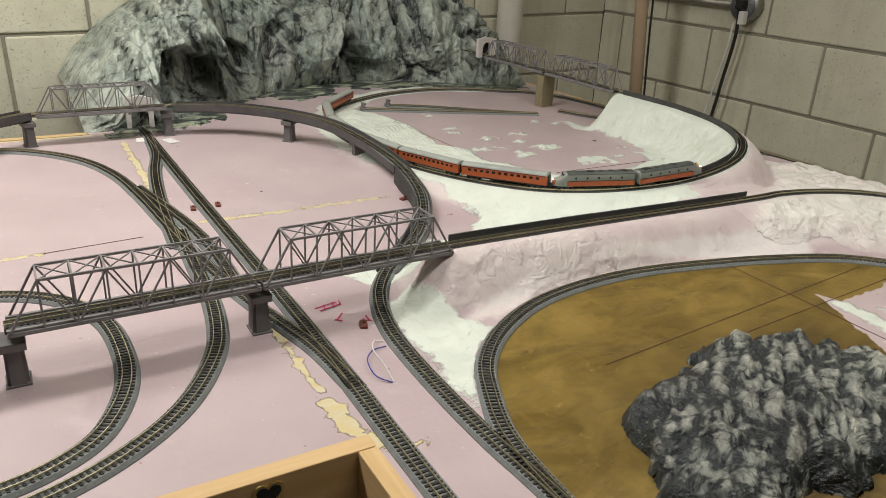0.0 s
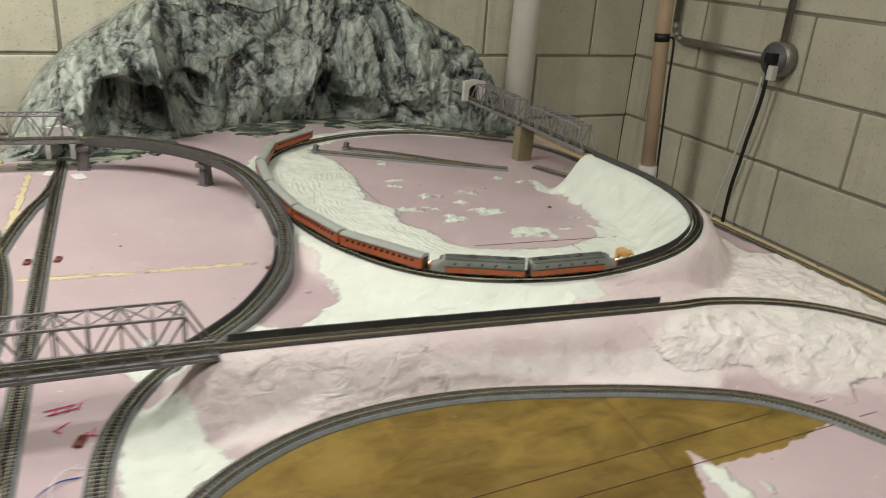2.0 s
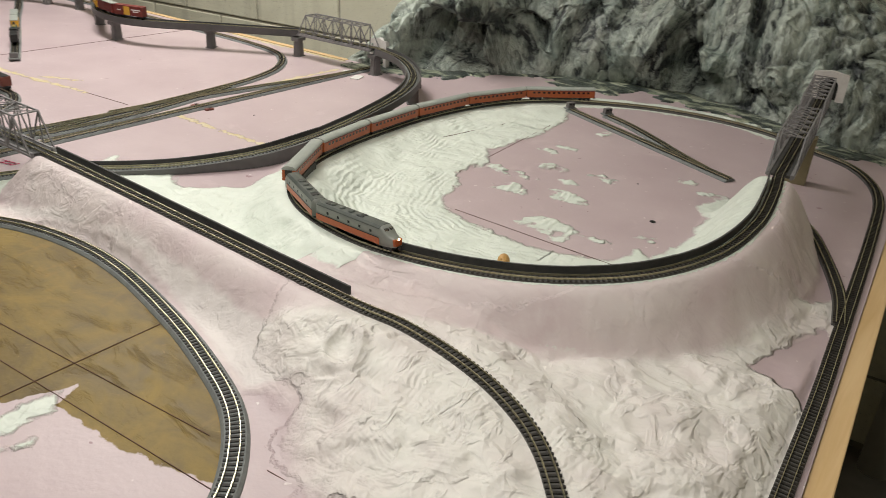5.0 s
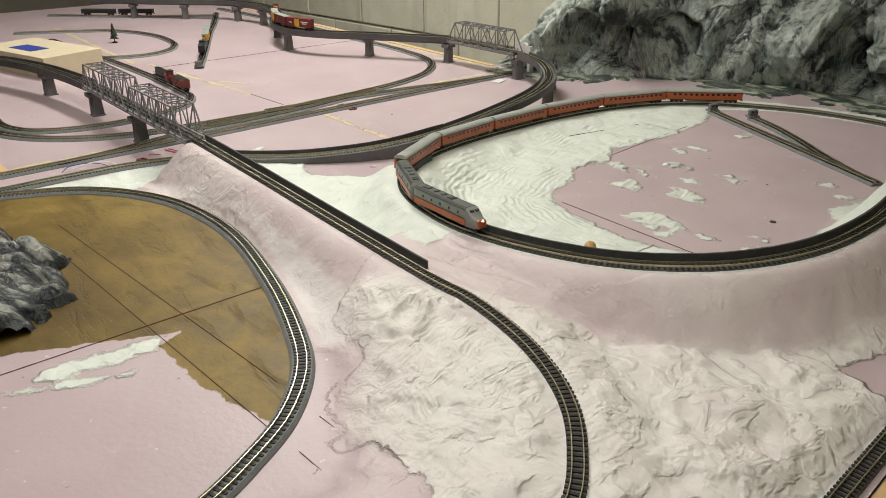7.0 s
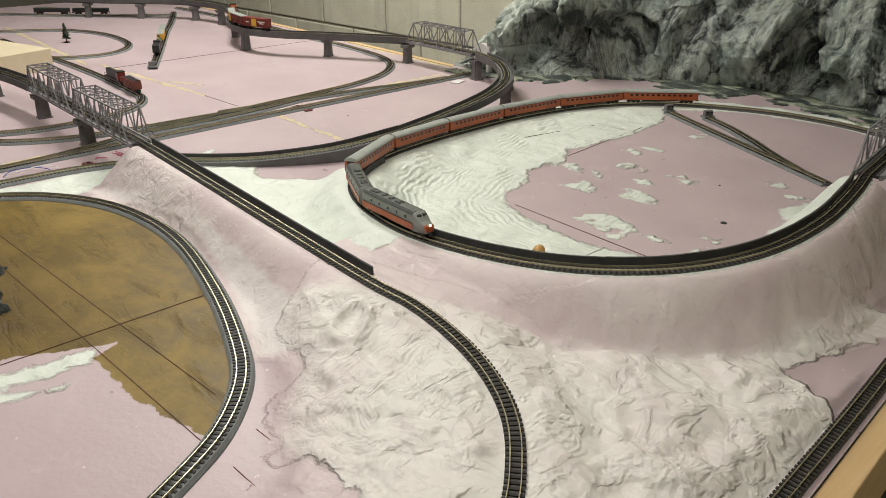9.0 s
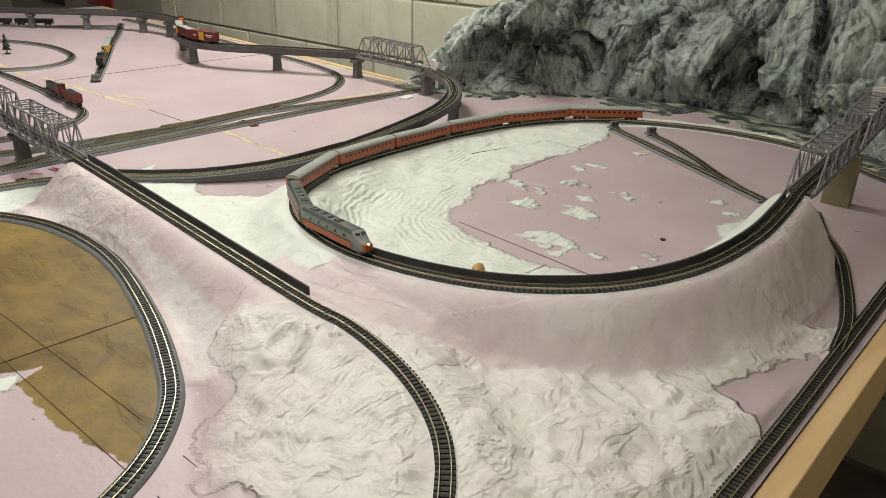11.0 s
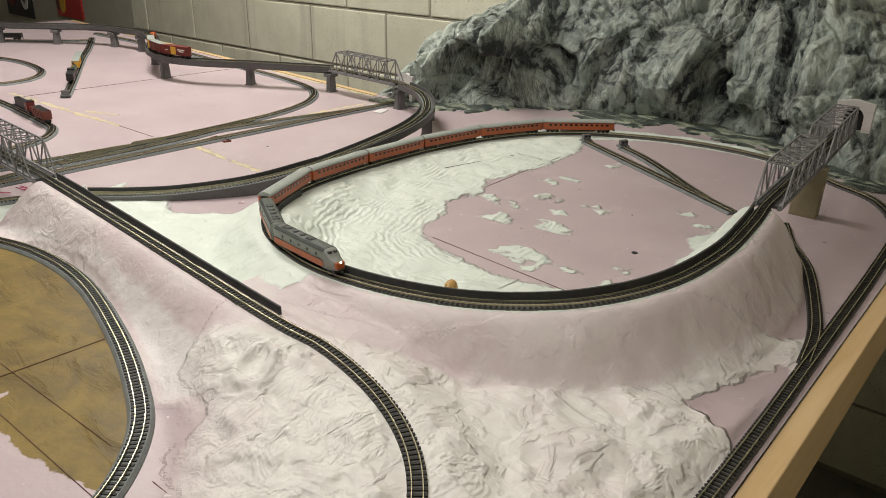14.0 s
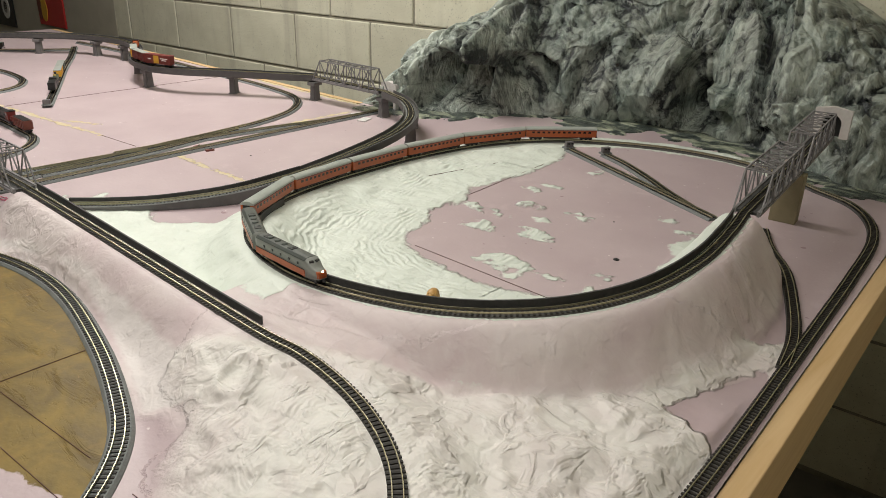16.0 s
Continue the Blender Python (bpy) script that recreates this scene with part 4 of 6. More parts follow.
def mountain():
    xa, xb = 2.655, 3.935
    nu, nv = 400, 230
    kx = [2.655, 2.70, 2.77, 2.83, 2.92, 3.00, 3.20, 3.42, 3.60, 3.70, 3.78, 3.85, 3.90, 3.935]
    kz = [0.02, 0.09, 0.155, 0.195, 0.255, 0.315, 0.345, 0.355, 0.335, 0.285, 0.235, 0.19, 0.10, 0.015]
    fx = [2.655, 2.72, 2.80, 2.86, 2.90, 2.97, 3.05, 3.15, 3.30, 3.42, 3.55, 3.70, 3.80, 3.935]
    fy = [3.36, 3.362, 3.370, 3.385, 3.415, 3.480, 3.565, 3.640, 3.705, 3.715, 3.700, 3.615, 3.55, 3.545]
    verts, crest = [], []
    for i in range(nu + 1):
        x = xa + (xb - xa) * i / nu
        top, foot = float(np.interp(x, kx, kz)), float(np.interp(x, fx, fy))
        wall_y = BACK[0][1] + (x - BACK[0][0]) * 0.0336 - 0.004
        for j in range(nv + 1):
            v = j / nv
            back = min(wall_y, foot + 0.26) - 0.04
            if v < 0.8:
                s = v / 0.8
                z = top * (1 - (1 - s) ** 1.25)
                y = foot + (back - foot) * (0.16 * s + 0.55 * s ** 3.0)
            else:
                s = (v - 0.8) / 0.2
                z = top + 0.012 * math.sin(s * 2.2)
                y0 = foot + (back - foot) * 0.71
                y = y0 + (wall_y - y0) * s
            w = noise.noise_vector(Vector((x * 6.0, 1.7, z * 6.0 + y * 3.0)))
            lean = x + 0.28 * z * math.sin(x * 9.0)
            big = noise.noise(Vector((lean * 5.0 + w.x * 0.4, 3.0, z * 2.2)))
            plane, slab = facets(Vector((lean * 7.6 + w.x * 0.25, 0.3, z * 2.9 + w.z * 0.2)))
            chip, split = facets(Vector((lean * 24.0 + w.x * 0.7, 2.3 + y * 7, z * 13.0 + w.z * 0.6)))
            knob = lumps(Vector((lean * 21 + w.x * 1.0, 4.1 + y * 9, z * 13 + w.z * 1.0)))
            pleat = 1.0 - 2.2 * abs(noise.noise(Vector((lean * 30.0 + w.x * 2.6, 2.2, z * 9.0 + w.z * 2))))
            fine = 1.0 - 2.0 * abs(noise.noise(Vector((lean * 70.0 + w.x * 4.0, 5.1 + y * 30, z * 42.0 + w.z * 4))))
            rough = step01((2.93 - x) / 0.10) + step01((x - 3.52) / 0.10) + step01((z - 0.22) / 0.08)
            rough = min(1.0, 0.35 + rough)
            amt = min(1.0, 6 * v + 0.1) * min(1.0, (1 - v) * 8 + 0.05) * min(1, (x - xa) / 0.05 + 0.1) * min(1, (xb - x) / 0.05 + 0.1)
            push = 0.036 * big + 0.064 * plane + 0.014 * (slab - 0.8) + 0.010 * chip + rough * (0.013 * (knob - 0.5) + 0.006 * (fine - 0.5)) + 0.004 * (pleat - 0.4)
            # caves under the brow, the rib between them, the broad face and the boxed overhang
            low = 1.0 - step01((z - 0.155) / 0.03)
            cave = step01((x - 2.815 - 0.30 * max(0.0, z - 0.06)) / 0.022) * step01((3.115 - 0.10 * z - x) / 0.05) * step01((0.150 + 0.015 * math.sin(x * 40) - z) / 0.030)
            push -= (0.125 - 0.060 * step01((x - 2.97) / 0.04)) * cave
            push += 0.030 * bowl(x, z, 2.90, 0.175, 0.11, 0.045, 0.9)
            push += 0.120 * math.exp(-((x - 2.985 + 0.20 * (z - 0.08)) / 0.013) ** 2) * step01((0.25 - z) / 0.10) * step01(z / 0.05)
            face = step01((x - 3.13) / 0.10) * step01((3.385 + 0.10 * (z - 0.05) - x) / 0.016)
            push += 0.050 * face * step01((0.26 - z) / 0.12)
            push -= 0.080 * bowl(x, z, 3.43, 0.03, 0.055, 0.120, 0.5) * low
            push += 0.050 * bowl(x, z, 3.465, 0.095, 0.055, 0.034, 0.4)
            push -= 0.055 * bowl(x, z, 3.475, 0.045, 0.050, 0.030, 0.5)
            push += 0.035 * bowl(x, z, 3.62, 0.11, 0.11, 0.15, 0.9)
            up = 0.016 * (knob - 0.5) * amt * rough + 0.018 * plane * amt
            verts.append((x + 0.014 * w.x * amt, min(y - push * amt, wall_y), max(z + up, 0.0) - (0.004 if j == 0 else 0)))
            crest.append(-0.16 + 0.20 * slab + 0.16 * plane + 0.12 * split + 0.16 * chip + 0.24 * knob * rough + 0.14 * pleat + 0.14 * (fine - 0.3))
    faces = [(i * (nv + 1) + j, (i + 1) * (nv + 1) + j, (i + 1) * (nv + 1) + j + 1, i * (nv + 1) + j + 1) for i in range(nu) for j in range(nv)]
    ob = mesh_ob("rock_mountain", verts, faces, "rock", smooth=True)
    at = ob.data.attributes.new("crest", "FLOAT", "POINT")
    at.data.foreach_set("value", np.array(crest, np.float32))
    return tagged(ob, "painted grey-green plaster rock mountain against the block wall", "model mountain")


mountain()


def apron(name, outline, height, mat, label, seed):
    """A low lumpy skirt of painted plaster."""
    p = np.array(outline)
    lo, hi = p.min(0) - 0.01, p.max(0) + 0.01
    xs, ys = np.arange(lo[0], hi[0], 0.0034), np.arange(lo[1], hi[1], 0.0034)
    gx, gy = np.meshgrid(xs, ys, indexing="ij")
    xy = np.stack([gx.ravel(), gy.ravel()], 1)
    sd = poly_sd(xy, outline) + 0.05 * fbm(xy, 28, seed, 3)
    h = np.clip(sd / 0.06, -0.1, 1)
    cr = np.zeros(len(xy))
    z = np.zeros(len(xy))
    for i, (a, b) in enumerate(xy):
        if sd[i] > -0.012:
            q = Vector((a * 11, b * 11, seed))
            wv = noise.noise_vector(q * 0.6) * 0.7
            r = ridge(q + wv, seed) / 1.9
            fold = lumps(Vector((a * 12 + b * 9, b * 40 - a * 30, seed)) + wv * 0.9)
            f = lumps(Vector((a * 34 + b * 22, b * 85 - a * 66, seed + 2)) + wv * 1.6)
            t = min(1.0, max(0.0, h[i]))
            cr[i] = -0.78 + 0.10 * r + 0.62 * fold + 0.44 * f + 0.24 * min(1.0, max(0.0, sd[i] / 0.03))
            z[i] = height * (math.sqrt(t) * (0.62 + 0.30 * (r - 0.3)) + (0.13 * (fold - 0.5) + 0.06 * (f - 0.5)) * t) + (0.0015 if sd[i] > 0 else -0.003)
    n = len(ys)
    idx = np.arange(len(xy)).reshape(len(xs), n)
    q = np.stack([idx[:-1, :-1], idx[1:, :-1], idx[1:, 1:], idx[:-1, 1:]], -1).reshape(-1, 4)
    q = q[(sd[q] > -0.010).all(1)]
    used = np.unique(q)
    rm = np.zeros(len(xy), int)
    rm[used] = np.arange(len(used))
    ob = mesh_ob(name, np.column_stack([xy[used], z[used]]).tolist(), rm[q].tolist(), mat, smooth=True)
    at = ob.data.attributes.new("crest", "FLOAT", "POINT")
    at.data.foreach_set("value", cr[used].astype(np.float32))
    return tagged(ob, label, "model rocks")


apron("rocky_shore", [(2.70, 3.30), (2.80, 3.325), (2.90, 3.345), (2.975, 3.44), (3.00, 3.52), (3.10, 3.60), (3.198, 3.54), (3.29, 3.575), (3.35, 3.655), (3.44, 3.63), (3.51, 3.615), (3.60, 3.610), (3.66, 3.57), (3.73, 3.53), (3.80, 3.50), (3.93, 3.50), (3.93, 3.62), (3.6, 3.74), (3.2, 3.76), (2.95, 3.6), (2.70, 3.42)], 0.006, "shore", "low dark green painted rock shore at the foot of the mountain", 5)
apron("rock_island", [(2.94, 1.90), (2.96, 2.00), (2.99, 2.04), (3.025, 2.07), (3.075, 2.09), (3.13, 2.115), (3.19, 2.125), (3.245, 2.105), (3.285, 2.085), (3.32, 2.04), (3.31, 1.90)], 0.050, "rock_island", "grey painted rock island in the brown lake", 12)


# ---- tracks ----
track("lake_track", LAKE, "curved grey-bed track round the brown lake")
track("main_track", MAIN, "straight grey-bed track towards the tunnel")
track("branch_track", BRANCH, "grey-bed track curving off the main line")
track("crossing_track", CROSS, "grey-bed connecting track between the junctions")
track("crossing_track", PARALLEL, "grey-bed crossover track in the junction")
track("loop_track", LOOP_A, "grey-bed loop track curving under the truss bridge")
track("loop_track", LOOP_B, "grey-bed inner loop track under the truss bridge")
track("incline_track", INCLINE, "grey-bed track descending from the viaduct")
track("siding_track", SIDING, "grey-bed dead-end siding on the foam")
track("far_loop_track", FAR_LOOP, "small oval of grey-bed track")
track("far_track", FAR_LINE, "grey-bed track at the far end")
track("stub_track", STUB_A, "grey-bed dead-end spur inside the oval")
track("stub_track", STUB_B, "curved dead-end spur inside the oval")
track("oval_track", OVAL, "dark flexible track climbing round the oval", "flex")
track("line_track", LINE, "dark flexible track on the plaster embankment", "flex")
track("edge_track", EDGE, "dark flexible track along the table edge", "flex")
track("spur_track", SPUR, "dark flexible spur joining the edge track", "flex")
track("bridge_track", RIGHT_BRIDGE, "track across the twin truss bridges to the tunnel", "bare")
track("viaduct_track", VIADUCT, "dark track on the grey viaduct", "bare")


def strip_wall(path, lo, hi, u, height, label, drop=0.004):
    p = path[lo:hi]
    w = thing("edge_strip", 0, 0, 0, label, "retaining strip", group="charcoal edge strips")
    step = 15
    for i in range(0, len(p) - 2, step):
        q = p[i:i + step + 1]
        if len(q) > 2:
            sweep("panel", q, rect(u, u + 0.0022, -drop - 0.004, height + random.uniform(-0.0006, 0.0006)), "strip", w)
    return w


line_i = [int(np.argmin(np.abs(line_path[:, 0] - v) + np.abs(line_path[:, 1] - 2.39))) for v in (2.985, 3.565)]
strip_wall(line_path, line_i[0], line_i[1], 0.0120, 0.0048, "charcoal plastic strip along the embankment track")
n_o = len(oval_path)
strip_wall(oval_path, int(n_o * 0.56), n_o - 2, 0.0112, 0.0055, "charcoal plastic strip along the climbing oval track")


def viaduct_deck(name, pts, label, solid=False):
    path = smooth_path(pts)
    v = thing(name, 0, 0, 0, label, "model viaduct", group="viaduct decks")
    sweep("deck", path, [(-0.0150, -0.0045), (-0.0150, -0.0125), (-0.0105, -0.0165), (0.0105, -0.0165), (0.0150, -0.0125), (0.0150, -0.0045)], "viaduct", v)
    for s in (-1, 1):
        a, b = sorted((s * 0.0150, s * 0.0168))
        sweep("parapet", path, rect(a, b, -0.0125, 0.0018), "viaduct", v)
    return path


viaduct_deck("viaduct", VIADUCT, "grey plastic elevated viaduct in an S-curve")
viaduct_deck("viaduct", [INCLINE[0], *INCLINE[1:6]], "grey plastic curved viaduct at the mountain")
ramp = thing("incline_ramp", 0, 0, 0, "grey plastic ramp with side walls under the descending track", "model viaduct")
low = smooth_path(INCLINE[5:10])
for s in (-1, 1):
    a, b = sorted((s * 0.0128, s * 0.0150))
    p = low
    verts, faces = [], []
    d, nrm = frames_of(p)
    for q, n in zip(p, nrm):
        for u, z in ((a, 0.001), (b, 0.001), (b, q[2] + (0.004 if s < 0 else -0.003)), (a, q[2] + (0.004 if s < 0 else -0.003))):
            verts.append((q[0] + n[0] * u, q[1] + n[1] * u, z))
    faces = [(i * 4 + j, (i + 1) * 4 + j, (i + 1) * 4 + (j + 1) % 4, i * 4 + (j + 1) % 4) for i in range(len(p) - 1) for j in range(4)]
    faces += [(0, 1, 2, 3), tuple(len(verts) - 1 - j for j in range(4))]
    mesh_ob("side_wall", verts, faces, "viaduct" if s > 0 else "strip", ramp)


def pier(x, y, top, rz=0.0, label="grey tapered plastic bridge pier", big=False):
    p = thing("bridge_pier", x, y, 0, label, "bridge pier", rz, "bridge piers")
    h = top - 0.017
    bm = bmesh.new()
    r = bmesh.ops.create_cube(bm, size=1.0)
    for v in r["verts"]:
        k = 0.0085 if v.co.z > 0 else 0.0100
        v.co = (v.co.x * 2 * k, v.co.y * 2 * (k + 0.002), 0.002 + (v.co.z + 0.5) * (h - 0.009))
    bmesh.ops.bevel(bm, geom=[e for e in bm.edges if abs(e.verts[0].co.z - e.verts[1].co.z) > 0.01], offset=0.003, segments=2, affect="EDGES")
    part("column", bm, "pier", p)
    box("cap", (0, 0, h - 0.0045), (0.024, 0.032, 0.009), "pier", p, bevel=0.0012)
    box("foot", (0, 0, 0.0012), (0.023, 0.027, 0.0024), "pier", p, bevel=0.0006)
    return p


for x, y, top, rz in ((2.484, 2.385, 0.066, 0), (2.727, 2.387, 0.066, 0), (2.235, 2.36, 0.066, 8), (2.55, 3.29, 0.066, 10), (2.813, 3.292, 0.066, -5), (3.035, 3.16, 0.062, -45), (3.117, 2.985, 0.052, -85),
                      (2.336, 3.18, 0.066, 28), (2.110, 3.05, 0.066, 5), (1.90, 3.13, 0.066, -25), (1.655, 3.212, 0.066, -8), (1.515, 3.185, 0.066, 15), (1.345, 3.062, 0.066, 42), (1.20, 2.93, 0.066, 45)):
    pier(x, y, top, rz)
viaduct_deck("viaduct", [(2.47, 2.385, 0.066), (2.36, 2.375, 0.066), (2.235, 2.355, 0.066), (2.10, 2.315, 0.066), (1.97, 2.25, 0.066), (1.85, 2.17, 0.066)], "grey plastic viaduct leading to the truss bridge")
track("viaduct_track", [(2.47, 2.385, 0.066), (2.36, 2.375, 0.066), (2.235, 2.355, 0.066), (2.10, 2.315, 0.066), (1.97, 2.25, 0.066), (1.85, 2.17, 0.066)], "track on the grey viaduct before the truss bridge", "bare")


def truss_bridge(m, label, length=0.246):
    """A through truss along x, rail top at z = 0, ends at 0 and length."""
    t = new("truss_bridge")
    t.empty_display_size = 0.01
    t.matrix_basis = m
    tagged(t, label, "truss bridge", "truss bridges")
    hw, zb, zt, b = 0.0185, -0.006, 0.046, 0.0018
    n = 8
    x0, x1 = 0.003, length - 0.003
    step = (x1 - x0) / n
    for s in (-1, 1):
        y = s * hw
        for nm, z, a, c, w in (("bottom_chord", zb, x0 - 0.002, x1 + 0.002, 0.0034), ("top_chord", zt, x0 + step, x1 - step, 0.0026)):
            bm = bmesh.new()
            add_beam(bm, (a, y, z), (c, y, z), 0.0022, w)
            part(nm, bm, "grey", t)
        for i in range(1, n):
            bm = bmesh.new()
            add_beam(bm, (x0 + step * i, y, zb), (x0 + step * i, y, zt), b)
            part("post", bm, "grey", t)
        for i in range(n):
            a, c = (x0 + step * i, x0 + step * (i + 1))
            za, zc = (zb, zt) if (i % 2 == 0) else (zt, zb)
            if i == n - 1:
                za, zc = zt, zb
            bm = bmesh.new()
            add_beam(bm, (a, y, za), (c, y, zc), 0.0022 if i in (0, n - 1) else b)
            part("diagonal", bm, "grey", t)
    for i in range(1, n):
        bm = bmesh.new()
        add_beam(bm, (x0 + step * i, -hw, zt), (x0 + step * i, hw, zt), b)
        part("cross_strut", bm, "grey", t)
        if i < n - 1:
            bm = bmesh.new()
            add_beam(bm, (x0 + step * i, -hw, zt), (x0 + step * (i + 1), hw, zt), 0.0012)
            add_beam(bm, (x0 + step * i, hw, zt), (x0 + step * (i + 1), -hw, zt), 0.0012)
            part("cross_brace", bm, "grey", t)
    box("deck", (length / 2, 0, -0.0052), (length - 0.002, 0.028, 0.0042), "strip", t)
    for s in (-1, 1):
        box("walkway", (length / 2, s * 0.0158, -0.0055), (length - 0.002, 0.0036, 0.0075), "grey", t)
    return t


def along(a, b, s=0.0):
    a, b = Vector(a), Vector(b)
    d = (b - a).normalized()
    return Matrix.Translation(a + d * s) @ d.to_track_quat("X", "Z").to_matrix().to_4x4()


first = truss_bridge(pose(2.481, 2.385, 0.066, 0, 0, 0.4), "grey plastic through truss bridge over the junction")
copy_thing(first, pose(2.728, 2.387, 0.066, 0, 0.3, 1.0))
copy_thing(first, along((2.566, 3.288, 0.066), (2.812, 3.292, 0.066)))
copy_thing(first, along(RIGHT_BRIDGE[0], RIGHT_BRIDGE[1], 0.008))
copy_thing(first, along(RIGHT_BRIDGE[1], RIGHT_BRIDGE[2], 0.0))
track("bridge_track", [(2.56, 3.287, 0.066), (2.69, 3.29, 0.066), (2.835, 3.291, 0.066)], "track across the truss bridge by the mountain", "bare")
wp = thing("wooden_bridge_support", 3.797, 3.275, 0, "grey-brown block pier under the twin truss bridges", "bridge pier", 6)
box("block_pier", (0, 0, 0.042), (0.042, 0.026, 0.084), "olive", wp, bevel=0.001)


def portal(name, x, y, z, rz, label, w=0.05, h=0.055, hole=0.016, spring=0.020):
    p = thing(name, x, y, z, label, "tunnel portal", rz, "tunnel portals")
    n = 12
    arch = [(-hole, 0.0)] + [(-hole * math.cos(a), spring + hole * math.sin(a)) for a in np.linspace(0, math.pi, n)] + [(hole, 0.0)]
    outer = [(-w / 2, 0.0)] + [(-w / 2 + w * i / (n - 1), h - 0.006 * abs(2 * i / (n - 1) - 1)) for i in range(n)] + [(w / 2, 0.0)]
    verts, faces = [], []
    for yy in (0.0, 0.012):
        verts += [(u, yy, v) for u, v in outer] + [(u, yy, v) for u, v in arch]
    m = len(outer)
    for i in range(m - 1):
        o, a = i, m + i
        faces.append((o, o + 1, a + 1, a))
        faces.append((2 * m + a, 2 * m + a + 1, 2 * m + o + 1, 2 * m + o))
        faces.append((o, 2 * m + o, 2 * m + o + 1, o + 1))
        faces.append((a, a + 1, 2 * m + a + 1, 2 * m + a))
    mesh_ob("face", verts, faces, "portal", p)
    # black block behind the arch stands for the shade inside the tunnel
    bm = bmesh.new()
    add_box(bm, (0, 0.022, (spring + hole) / 2 + 0.001), (2.2 * hole, 0.008, spring + hole + 0.002))
    part("tunnel_mouth", bm, "black", p, "black block standing for the shade inside the tunnel")
    return p


portal("tunnel_portal", 3.772, 3.533, 0.092, 6, "white cast tunnel portal in the rock face", 0.064, 0.058, 0.017, 0.026)
portal("tunnel_portal", 2.768, 3.352, 0.0, -4, "white cast tunnel portal behind the truss bridge", 0.056, 0.074, 0.018, 0.030)


# ---- rolling stock ----
def car_shell(bm, L, W, zb, zt, curve=0.004, x0=None):
    """A long body with a rounded roof edge, along x."""
    x0 = -L / 2 if x0 is None else x0
    prof = [(-W / 2, zb), (-W / 2, zt - curve)] + [(-W / 2 * math.cos(a), zt - curve + curve * math.sin(a)) for a in np.linspace(0.25, math.pi - 0.25, 7)] + [(W / 2, zt - curve), (W / 2, zb)]
    a = [bm.verts.new((x0, y, z)) for y, z in prof]
    b = [bm.verts.new((x0 + L, y, z)) for y, z in prof]
    m = len(prof)
    for i in range(m):
        bm.faces.new((a[i], b[i], b[(i + 1) % m], a[(i + 1) % m]))
    bm.faces.new(a)
    bm.faces.new(list(reversed(b)))


def truck_parts(t, L, axles=2):
    for s in (-1, 1):
        cx = s * L * 0.36
        bm = bmesh.new()
        add_box(bm, (cx, 0, 0.0048), (0.021 if axles == 2 else 0.028, 0.0135, 0.0036), bevel=0.0008)
        part("truck", bm, "black", t)
        for k in np.linspace(-0.0075, 0.0075, axles) * (1.0 if axles == 2 else 1.35):
            bm = bmesh.new()
            add_cyl(bm, (cx + k, -0.0052, 0.0034), (cx + k, 0.0052, 0.0034), 0.0034, seg=12)
            part("wheelset", bm, "black", t)
    for s in (-1, 1):
        bm = bmesh.new()
        add_box(bm, (s * (L / 2 + 0.0022), 0, 0.0055), (0.005, 0.0022, 0.0026))
        part("coupler", bm, "black", t)


def passenger_car(m, label):
    L, W = 0.158, 0.0195
    t = new("passenger_car")
    t.matrix_basis = m
    t.empty_display_size = 0.01
    tagged(t, label, "passenger car", "orange passenger train")
    bm = bmesh.new()
    add_box(bm, (0, 0, 0.0155), (L, W, 0.0165), bevel=0.0006)
    part("body", bm, "orange", t, "orange car body")
    bm = bmesh.new()
    car_shell(bm, L + 0.0004, W + 0.0006, 0.0232, 0.0288, 0.0045)
    part("roof", bm, "roofgrey", t, "pale grey roof")
    box("letter_band", (0, 0, 0.0222), (L - 0.004, W + 0.0004, 0.0018), "maroon", t)
    box("underframe", (0, 0, 0.0062), (L * 0.5, W * 0.7, 0.0040), "black", t)
    for s in (-1, 1):
        for i in range(12):
            x = -L / 2 + 0.016 + i * (L - 0.032) / 11
            box("window", (x, s * (W / 2 + 0.0001), 0.0180), (0.0058, 0.0006, 0.0040), "glass", t)
    for s in (-1, 1):
        box("diaphragm", (s * (L / 2 + 0.0008), 0, 0.0155), (0.0018, 0.010, 0.0150), "black", t)
    truck_parts(t, L, 3)
    return t


